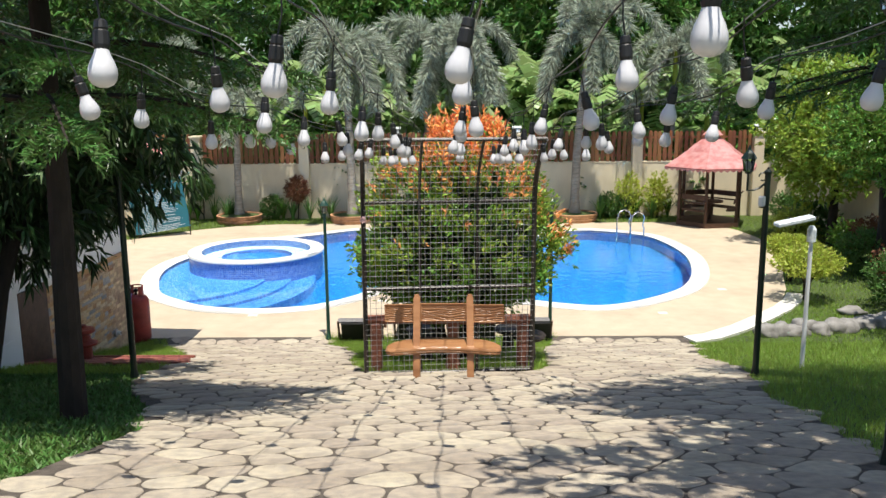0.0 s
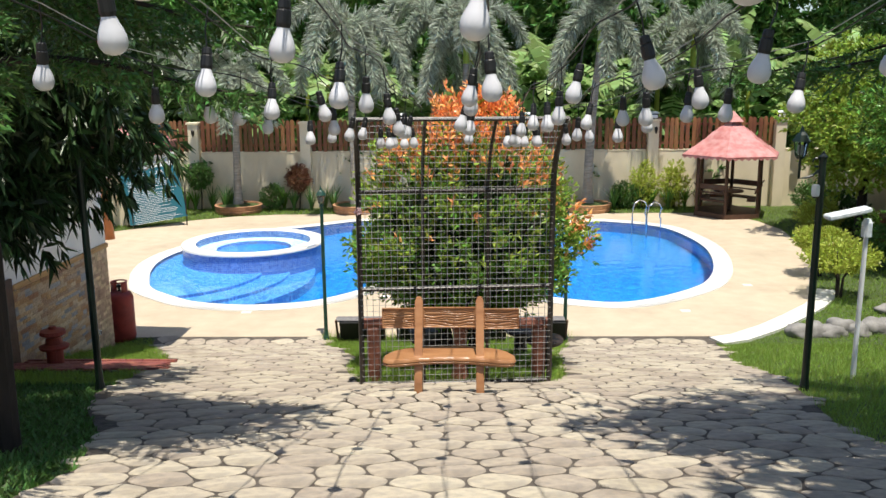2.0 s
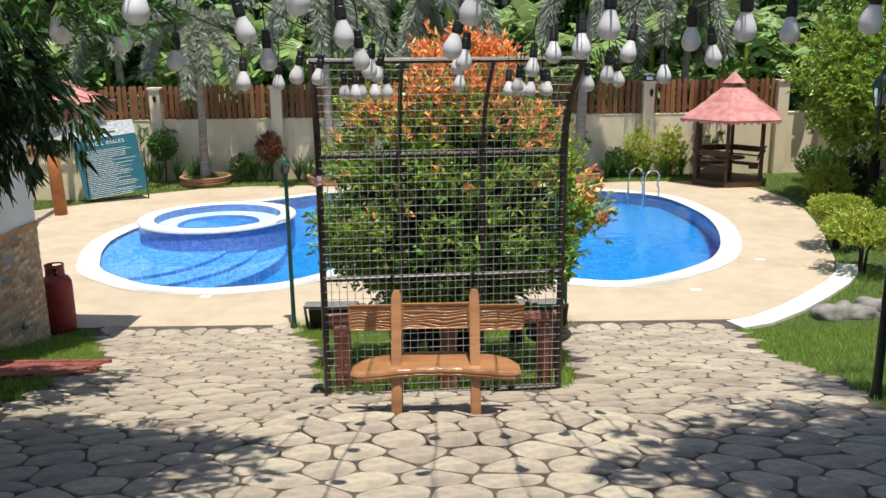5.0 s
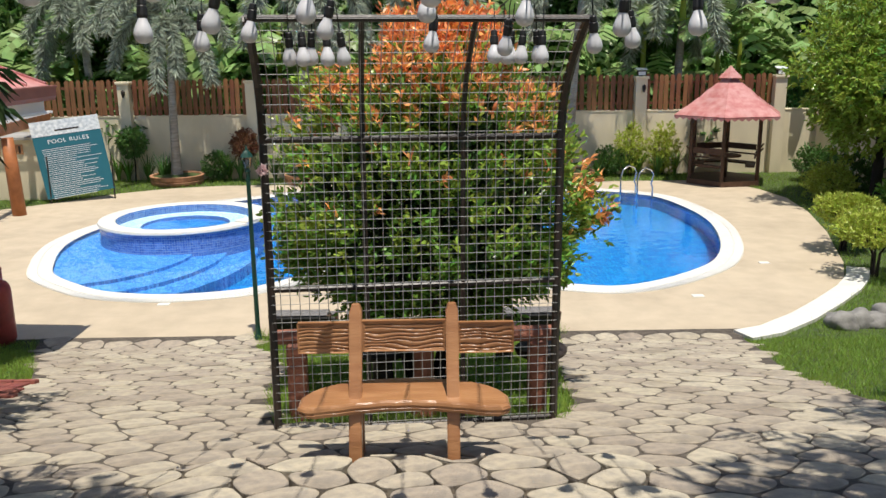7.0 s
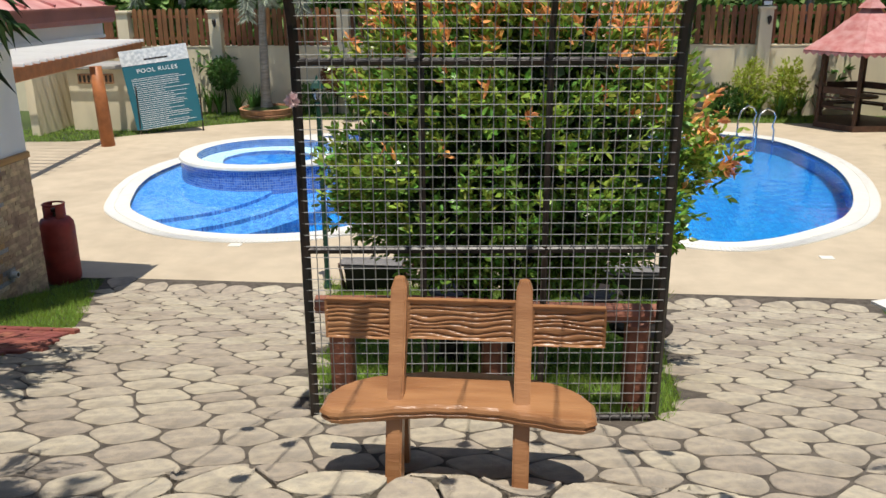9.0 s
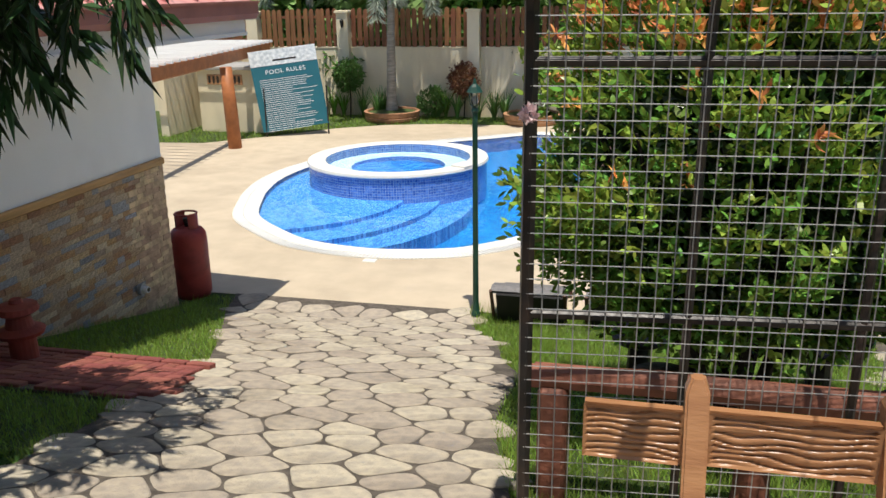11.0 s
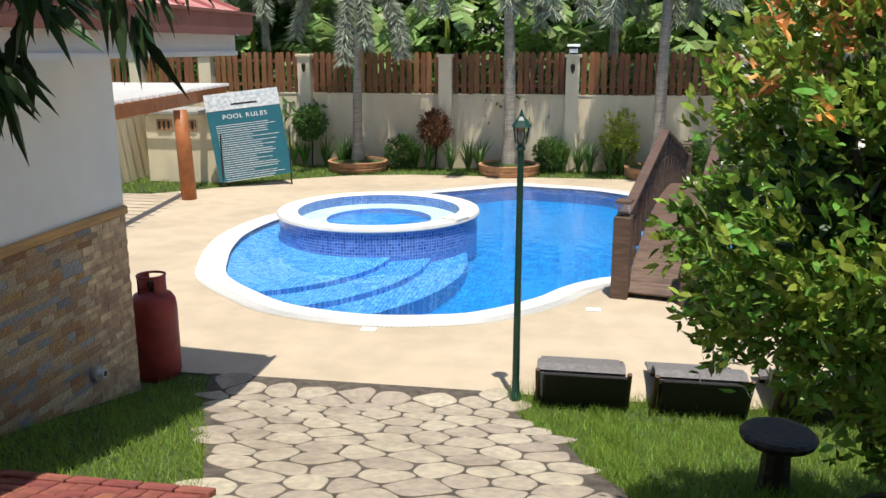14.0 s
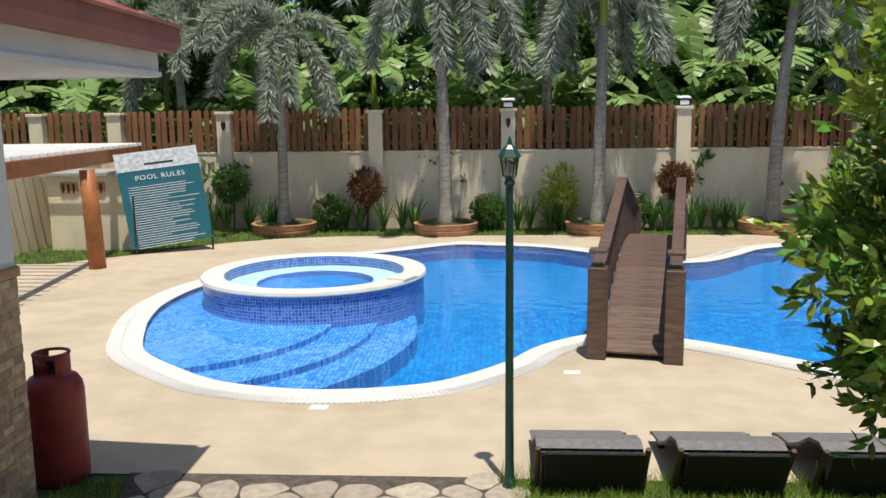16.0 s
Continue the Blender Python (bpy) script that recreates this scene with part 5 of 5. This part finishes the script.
for k in range(17):
    t = k / 16
    x = 5.35 + 3.9 * t
    y = 14.78 + 0.45 * t + rr.uniform(-0.15, 0.15)
    boulder(x, y, 0.03, rr.uniform(0.2, 0.34), rr.uniform(0.16, 0.24), rr.uniform(0.10, 0.2), k * 3.1)
for k, (x, y) in enumerate(((7.9, 20.6), (8.2, 21.6), (7.3, 16.0), (7.9, 15.6), (8.5, 15.3))):
    boulder(x, y, 0.02, 0.25, 0.2, 0.10, 90 + k)
kerb = [(3.85, 14.44), (4.25, 14.6), (4.87, 15.1), (5.52, 15.75), (6.12, 16.4), (6.52, 16.95), (6.8, 17.5)]
kerb_out = []
for k, p_ in enumerate(kerb):
    t_ = (Vector(kerb[min(k + 1, len(kerb) - 1)]) - Vector(kerb[max(k - 1, 0)])).normalized()
    kerb_out.append((p_[0] + t_.y * 0.34, p_[1] - t_.x * 0.34))
KERB = kerb + kerb_out[::-1]
g = prism(KERB, -0.03, 0.035)
structure(part("drain_kerb", g, "coping"), "pale curved drain kerb at the deck edge")

def broad_tree(x, y, z0, crown, r, count, material, label, seed, ln=0.13, wd=0.05, per=7, droop=0.0, name="tree", sq=1.0, trunk_r=0.11, lean=(0, 0), spread=0.8, power=0.4):
    e = thing(name, (x, y, z0), label, "tree")
    cx_, cy_, cz_ = crown[0] - x, crown[1] - y, crown[2] - z0
    part("trunk", tube([(0, 0, -0.1), (0.03 + cx_ * 0.2, cy_ * 0.2, cz_ * 0.4), (cx_ * 0.6, cy_ * 0.6, cz_ * 0.85)], [trunk_r * 1.2, trunk_r, trunk_r * 0.6], 10), "bark", e)
    rr_ = random.Random(seed)
    cs, ds = [], []
    for k in range(9):
        d_ = Vector((rr_.gauss(0, 1), rr_.gauss(0, 1), rr_.gauss(0, 0.7))).normalized()
        c_ = Vector((cx_, cy_, cz_)) + Vector((d_.x * r * 0.55, d_.y * r * 0.55, d_.z * r * 0.55 * sq))
        part("limb", tube([(cx_ * 0.4, cy_ * 0.4, cz_ * 0.6), (Vector((cx_ * 0.6, cy_ * 0.6, cz_ * 0.8)) + c_) / 2, c_ + d_ * r * 0.2], [trunk_r * 0.45, trunk_r * 0.25, 0.01], 5), "bark", e)
        p_, dd = blob_points(count // 9, tuple(c_), (r * 0.55, r * 0.55, r * 0.5 * sq), power, 0.25, seed * 7 + k)
        cs.append(p_)
        ds.append(dd)
    sprigs("leaves", np.concatenate(cs), np.concatenate(ds) + np.array([0, 0, -droop * 2]), per, ln, wd, material, e, spread=spread, droop=droop, twig=0.12)
    return e
broad_tree(9.1, 22.6, 0, (9.15, 22.8, 3.15), 1.95, 3600, "fresh", "spreading tree with yellow-green leaves by the side wall", 3, ln=0.17, wd=0.07)
broad_tree(8.9, 19.0, 0, (8.75, 19.2, 3.4), 1.5, 2600, "bush", "dense green tree at the edge of the lawn", 4)
broad_tree(9.0, 13.5, 0, (8.9, 13.8, 3.4), 1.5, 1500, "shrub", "dark green tree by the side wall", 6)
broad_tree(-4.6, 8.3, 1.45, (-3.85, 8.95, 3.72), 1.25, 2300, "mango", "tree with long dark drooping leaves by the house", 5, 0.19, 0.042, 8, 0.22, spread=0.75)
mg = bpy.data.objects["tree." + "%03d" % (len([o for o in bpy.data.objects if o.name.startswith("tree") and o.parent is None]) - 1)]
hang, hdir, tw = [], [], bmesh.new()
for k, c_ in enumerate(((-3.2, 10.15, 3.40), (-3.6, 10.0, 3.18), (-3.85, 9.8, 3.1))):
    w_ = Vector(c_) - mg.location
    p_, dd = blob_points(30, tuple(w_), (0.30, 0.30, 0.26), 0.5, 0.2, 900 + k)
    hang.append(p_)
    hdir.append(dd + np.array([0.1, 0, -0.9]))
    tube([(0.55, 0.5, 1.9), (w_ + Vector((0.3, 0.4, 1.9))) / 2 + Vector((0, 0, 0.3)), w_], [0.03, 0.02, 0.006], 5, tw)
tagged(part("twig", tw, "bark", mg), kind="stuff")
sprigs("hanging_leaves", np.concatenate(hang), np.concatenate(hdir), 7, 0.17, 0.036, "mango", mg, spread=0.6, droop=0.25)
# Three trees out of view, added so that their crowns shade the path.
broad_tree(5.8, 4.2, 2.4, (2.7, 5.9, 6.6), 1.3, 900, "mango", "tall unseen tree added to shade the right of the upper path", 9, 0.2, 0.06, 7, trunk_r=0.16)
broad_tree(-4.4, 4.6, 2.3, (-1.75, 6.3, 6.6), 0.9, 700, "mango", "tall slim unseen tree added to shade the left of the upper path", 10, 0.2, 0.06, 7, trunk_r=0.12)
broad_tree(6.0, 0.5, 2.9, (2.2, 2.9, 7.1), 1.6, 1100, "mango", "tall unseen tree added to shade the top of the path", 8, 0.2, 0.06, 7, trunk_r=0.2)


def araucaria(x, y, z0, h, lowest, reach, seed, label, toward=None):
    """Tiers of drooping boughs, each fringed with rope-like needled shoots."""
    e = thing("araucaria", (x, y, z0), label, "conifer", "araucarias")
    rr_ = random.Random(seed)
    part("trunk", tube([(0, 0, -0.1), (0.05, 0, h * 0.3), (0.0, 0.03, h * 0.7), (0, 0, h)], [0.10, 0.078, 0.055, 0.02], 10), "bark", e)
    wood = bmesh.new()
    P_, A_ = [], []
    z = lowest
    while z < h - 0.2:
        R = reach * (1 - 0.42 * (z - lowest) / (h - lowest))
        m_ = 7
        ph_ = rr_.uniform(0, 6.28)
        for k in range(m_):
            a = ph_ + 6.283 * k / m_ + rr_.uniform(-0.2, 0.2)
            L = R * rr_.uniform(0.8, 1.1)
            d_ = Vector((math.cos(a), math.sin(a), 0.25))
            p_ = Vector((0, 0, z))
            pts_ = [p_.copy()]
            for j in range(10):
                d_ = (d_ + Vector((0, 0, -0.075 if j < 7 else 0.05))).normalized()
                p_ = p_ + d_ * L / 10
                pts_.append(p_.copy())
            tube(pts_, [0.028 - 0.0024 * j for j in range(11)], 5, wood)
            for j in range(2, 10):
                dd = (pts_[j + 1] - pts_[j]).normalized()
                sd = dd.cross(Vector((0, 0, 1))).normalized()
                for q in range(9):
                    s_ = 1 if q % 2 else -1
                    b0 = pts_[j].lerp(pts_[j + 1], rr_.random())
                    bl = 0.42 * (1.1 - 0.06 * j) * rr_.uniform(0.7, 1.15)
                    bd = (sd * s_ * 0.8 + dd * 0.75 + Vector((0, 0, rr_.uniform(-0.35, 0.15)))).normalized()
                    for w_ in range(22):
                        t = w_ / 22
                        pp = b0 + bd * bl * t + Vector((0, 0, -0.08 * t * t))
                        rnd = Vector((rr_.gauss(0, 1), rr_.gauss(0, 1), rr_.gauss(0, 1)))
                        P_.append(pp)
                        A_.append(bd * 0.9 + rnd.normalized() * 0.75)
        z += rr_.uniform(0.34, 0.46)
    tagged(part("bough", wood, "bark", e), kind="stuff")
    leaf_mesh("needles", P_, A_, 0.062, 0.016, "pine", e, simple=True)
    return e
araucaria(-2.8, 6.4, ground_z(-2.8, 6.4), 5.8, 2.25, 1.75, 1, "dark green araucaria with drooping needled boughs beside the path")
araucaria(4.5, 6.9, ground_z(4.5, 6.9), 6.2, 2.55, 2.75, 2, "dark green araucaria with long boughs above the lawn")


# ---- paving, lawns, cladding: the many small pieces ----
PATH = [(-2.2, -2.0), (-2.2, 4.4), (-2.12, 5.9), (-2.45, 6.9), (-2.95, 7.8), (-3.35, 8.8), (-3.52, 10.1), (-3.6, 11.4), (-4.2, 12.7), (-4.9, 14.1), (-5.02, 14.57), (-2.28, 14.57),
    (-2.08, 13.8), (-1.8, 13.4), (-1.62, 12.6), (-1.42, 12.2), (-1.38, 10.8), (-1.15, 9.9), (-1.08, 9.62), (0.92, 9.62), (1.06, 10.2), (1.18, 11.5), (1.27, 12.7), (1.58, 14.0), (1.63, 14.57),
    (3.97, 14.57), (3.6, 12.8), (3.18, 11.3), (3.28, 10.0), (2.88, 8.4), (2.55, 7.2), (2.48, 6.2), (2.25, 5.0), (2.1, 4.2), (2.1, -2.0)]


def inside(poly, X, Y):
    c = np.zeros(len(X), bool)
    n_ = len(poly)
    for i_ in range(n_):
        (x0, y0), (x1, y1) = poly[i_], poly[(i_ + 1) % n_]
        cross = ((y0 > Y) != (y1 > Y))
        with np.errstate(divide="ignore", invalid="ignore"):
            c ^= cross & (X < (x1 - x0) * (Y - y0) / (y1 - y0 + 1e-12) + x0)
    return c


def pave_z(x, y):
    z = ground_z(x, y)
    if 7.3 < y < 8.44 and -1.5 < x < 1.3:
        z += 0.075 * (y - 7.3) / 1.14 * min(1, (1.5 + x) * 2.5, (1.3 - x) * 2.5)
    return z


bm = sheet([PATH], 0)
bmesh.ops.bisect_plane(bm, geom=bm.verts[:] + bm.edges[:] + bm.faces[:], plane_co=(0, 2.0, 0), plane_no=(0, 1, 0))
bmesh.ops.bisect_plane(bm, geom=bm.verts[:] + bm.edges[:] + bm.faces[:], plane_co=(0, 14.15, 0), plane_no=(0, 1, 0))
for v_ in bm.verts:
    v_.co.z = ground_z(v_.co.x, v_.co.y) + 0.006
pav = structure(part("pavement", bm, "joint"), "random grey flagstones with dark mortar joints, sloping to the pool")

rs = np.random.default_rng(17)
S_ = 0.30
seeds = []
row = 0
y = -0.6
while y < 15.0:
    x = -5.6 + (S_ * 0.58 if row % 2 else 0)
    while x < 4.8:
        seeds.append((x + rs.uniform(-0.095, 0.095), y + rs.uniform(-0.075, 0.075)))
        x += S_ * 1.13
    y += S_ * 0.80
    row += 1
seeds = np.array(seeds)
keep = inside(PATH, seeds[:, 0], seeds[:, 1]) & (seeds[:, 1] < 14.47)
def cell(i_):
    c = seeds[i_]
    d2 = ((seeds - c) ** 2).sum(1)
    near = np.argsort(d2)[1:15]
    poly = [np.array(p_) for p_ in ((-0.24, -0.22), (0.24, -0.22), (0.24, 0.22), (-0.24, 0.22))]
    for j in near:
        nrm = seeds[j] - c
        L = np.linalg.norm(nrm)
        nrm = nrm / L
        lim = L / 2 - 0.0075
        outp = []
        for a, b in zip(poly, poly[1:] + poly[:1]):
            da, db = a @ nrm - lim, b @ nrm - lim
            if da <= 0:
                outp.append(a)
            if da * db < 0:
                outp.append(a + (b - a) * da / (da - db))
        poly = outp
    # round the corners twice
    for cut in (0.20, 0.22):
        q = []
        for a, b in zip(poly, poly[1:] + poly[:1]):
            if np.linalg.norm(b - a) < 0.012:
                q.append((a + b) / 2)
                continue
            q += [a + (b - a) * cut, b - (b - a) * cut]
        poly = q
    return poly
jv, jf = [], []
made = 0
cells_ = [i_ for i_ in range(len(seeds)) if keep[i_]]
near_ = set(sorted(cells_, key=lambda i_: abs(seeds[i_][0] + 0.6) * 0.8 + abs(seeds[i_][1] - 8.2))[:300])
for i_ in cells_:
    poly = cell(i_)
    if len(poly) < 4:
        continue
    c = seeds[i_]
    n_ = len(poly)
    rz_ = rs.uniform(0.0, 0.006)
    tx, ty = rs.uniform(-0.014, 0.014, 2)
    vloc = []
    for inset, dz in ((0.0, -0.05), (0.0, 0.005), (0.035, 0.010), (0.09, 0.011)):
        for p_ in poly:
            q = p_ * (1 - inset)
            vloc.append((c[0] + q[0], c[1] + q[1], pave_z(c[0] + q[0], c[1] + q[1]) + dz + rz_ + q[0] * tx + q[1] * ty))
    fl = []
    for r_ in range(3):
        for k in range(n_):
            fl.append((r_ * n_ + k, r_ * n_ + (k + 1) % n_, (r_ + 1) * n_ + (k + 1) % n_, (r_ + 1) * n_ + k))
    fl.append(tuple(3 * n_ + k for k in range(n_)))
    if i_ in near_:
        zc = pave_z(*c)
        me = bpy.data.meshes.new("flagstone")
        me.from_pydata([(a - c[0], b - c[1], d_ - zc) for a, b, d_ in vloc], [], fl)
        me.materials.append(M["stone"])
        ob = new("flagstone", me)
        ob.location = (c[0], c[1], zc)
        ob.parent = pav
    else:
        o = len(jv)
        jv += vloc
        jf += [tuple(o + q for q in f_) for f_ in fl]
raw("flagstones", jv, jf, "stone_far", pav, kind="stuff")

# red herringbone side path
bpth = structure(part("side_path", boxed((-4.45, 10.98, ground_z(0, 10.98) + 0.0), (1.9, 0.95, 0.02), 0, None), "joint"), "red brick paver side path in herringbone")
bpth.data.transform(Matrix.Translation((-4.45, 10.98, ground_z(0, 10.98))) @ Matrix.Rotation(math.atan(-0.243), 4, "X") @ Matrix.Translation((4.45, -10.98, -ground_z(0, 10.98))))
def brick_mesh(w_, l_, h_):
    bm_ = boxed((0, 0, 0), (w_, l_, h_), 0.006)
    me_ = bpy.data.meshes.new("brick")
    bm_.to_mesh(me_)
    bm_.free()
    me_.materials.append(M["brick"])
    return me_
bh, bv = brick_mesh(0.192, 0.092, 0.04), brick_mesh(0.092, 0.192, 0.04)
for ix in range(19):
    for iy in range(9):
        r_ = (ix - iy) % 4
        if r_ in (0, 3):
            x, y = -5.4 + ix * 0.1 + (0.1 if r_ == 0 else 0.05), 10.52 + iy * 0.1 + (0.05 if r_ == 0 else 0.1)
            if x > -3.62 + (y - 11.4) * -0.2:
                continue
            ob = new("brick", bh if r_ == 0 else bv)
            ob.parent = bpth
            ob.matrix_basis = pose(x, y, ground_z(x, y) + 0.012 + rs.uniform(0, 0.004), math.degrees(math.atan(-0.243)))
for ix in range(9):
    x, y = -5.3 + ix * 0.205, 11.46
    ob = new("brick", bh)
    ob.parent = bpth
    ob.matrix_basis = pose(x, y, ground_z(x, y) + 0.03, math.degrees(math.atan(-0.243)))

# split stone cladding on the house base
cm = []
for nm, col in (("buff split stone", (0.68, 0.47, 0.28)), ("grey split stone", (0.45, 0.45, 0.46)), ("rust split stone", (0.60, 0.35, 0.18)), ("pale split stone", (0.72, 0.56, 0.38))):
    M[nm] = mat(nm, col, 0.8, var=0.4, scale=9, bump=0.9, bscale=35, obj=0.22, island=0.0)
    me = bpy.data.meshes.new("stone")
    b_ = boxed((0, 0, 0), (1, 1, 1))
    b_.to_mesh(me)
    b_.free()
    me.materials.append(M[nm])
    cm.append(me)
M["split rest"] = mat("split stone rest", (0.64, 0.46, 0.29), 0.8, var=0.4, scale=9, bump=0.9, bscale=35, island=0.3)
rr = random.Random(19)
jv, jf, pieces = [], [], []
z = 0.0
while z < 1.56:
    h_ = rr.uniform(0.04, 0.065)
    y = 11.4
    while y < HY - 0.005:
        L = min(rr.uniform(0.09, 0.24), HY - y)
        if z + h_ > ground_z(0, y) - 0.05 and L > 0.02:
            pieces.append((y + L / 2, z + h_ / 2, L - 0.0025, h_ - 0.0025, rr.uniform(0.003, 0.009)))
        y += L
    z += h_
pieces.sort(key=lambda q: abs(q[0] - 12.3))
for k, (y, z, L, h_, dp) in enumerate(pieces):
    if k < 300:
        ob = new("stone", rr.choices(cm, (5, 2, 3, 4))[0])
        ob.parent = clad
        ob.matrix_world = Matrix.Translation((HX + dp / 2 + 0.001, y, z)) @ Matrix.Diagonal((dp, L, h_, 1))
        ob.matrix_parent_inverse = Matrix()
        ob.matrix_basis = house.matrix_world.inverted() @ Matrix.Translation((HX + dp / 2 + 0.001, y, z)) @ Matrix.Diagonal((dp, L, h_, 1))
    else:
        o = len(jv)
        x0, x1 = -HX * 0 + 0.0, dp
        for a in (0, 1):
            for b in (-0.5, 0.5):
                for c in (-0.5, 0.5):
                    jv.append((dp * a + 0.001, y + b * L - HY, z + c * h_))
        for f_ in ((4, 6, 7, 5), (0, 4, 5, 1), (2, 3, 7, 6), (1, 5, 7, 3), (0, 2, 6, 4)):
            jf.append(tuple(o + q for q in f_))
raw("cladding", jv, jf, "split rest", clad, kind="stuff")

# grass blades
def blades(name, x0, x1, y0, y1, dens, length, width, avoid=(), only=None, lean=0.5, mt="blade"):
    n_ = int((x1 - x0) * (y1 - y0) * dens)
    X, Y = rs.uniform(x0, x1, n_), rs.uniform(y0, y1, n_)
    ok = ~inside(PATH, X, Y)
    for pl in avoid:
        ok &= ~inside(pl, X, Y)
    if only is not None:
        ok &= inside(only, X, Y)
    tuft = np.sin(X * 5.1 + 1) * np.cos(Y * 4.3) + np.sin(X * 13 + Y * 9) * 0.6
    X, Y, tuft = X[ok], Y[ok], tuft[ok]
    Z = np.where(Y >= 14.15, 0.0, np.minimum(2.95, 0.243 * (14.15 - Y)))
    ax = np.stack([rs.normal(size=len(X)) * lean, rs.normal(size=len(X)) * lean, np.ones(len(X))], 1)
    P_ = np.stack([X, Y, Z - 0.015], 1)
    hi = tuft > 0.3
    for sel, f_ in ((hi, 1.25), (~hi, 0.9)):
        ob = leaf_mesh(name, P_[sel], ax[sel], length * f_, width, mt, None, simple=True)
        tagged(ob, "green lawn grass", kind="stuff")
HOUSE = [(-20, -5), (HX + 0.05, -5), (HX + 0.05, HY + 0.1), (-20, HY + 0.1)]
BRK = [(-5.5, 10.5), (-3.5, 10.5), (-3.5, 11.5), (-5.5, 11.5)]
blades("grass", -1.6, 1.7, 9.5, 14.55, 2600, 0.085, 0.007)
blades("grass", -2.4, -1.3, 12.0, 14.45, 2600, 0.085, 0.007)
blades("grass", -5.4, -2.0, 9.4, 14.45, 2100, 0.075, 0.007, (HOUSE, BRK))
blades("ground_cover", -5.4, -2.0, 3.6, 9.5, 1900, 0.055, 0.024, (HOUSE,), mt="shrub", lean=1.1)
blades("grass", 2.0, 5.8, 4.0, 14.45, 1500, 0.075, 0.007, (DECK, KERB))
blades("grass", 5.8, 9.8, 8.0, 14.9, 700, 0.08, 0.010, (KERB,))
blades("grass", 5.8, 11.0, 14.9, 28.2, 350, 0.07, 0.014, (DECK, KERB))
blades("grass", 4.2, 7.5, 14.5, 17.0, 900, 0.07, 0.008, (DECK, KERB))
blades("grass", -12.5, 8.5, 23.2, 28.2, 300, 0.09, 0.016, (DECK,))
fr_x = rs.uniform(-2.3, 1.7, 900)
P_ = np.stack([fr_x, 14.5 + rs.normal(size=900) * 0.04, np.full(900, -0.01)], 1)
tagged(leaf_mesh("grass", P_, np.stack([rs.normal(size=900) * 0.5, rs.normal(size=900) * 0.5, np.ones(900)], 1), 0.17, 0.007, "blade", None, simple=True), "green lawn grass", kind="stuff")
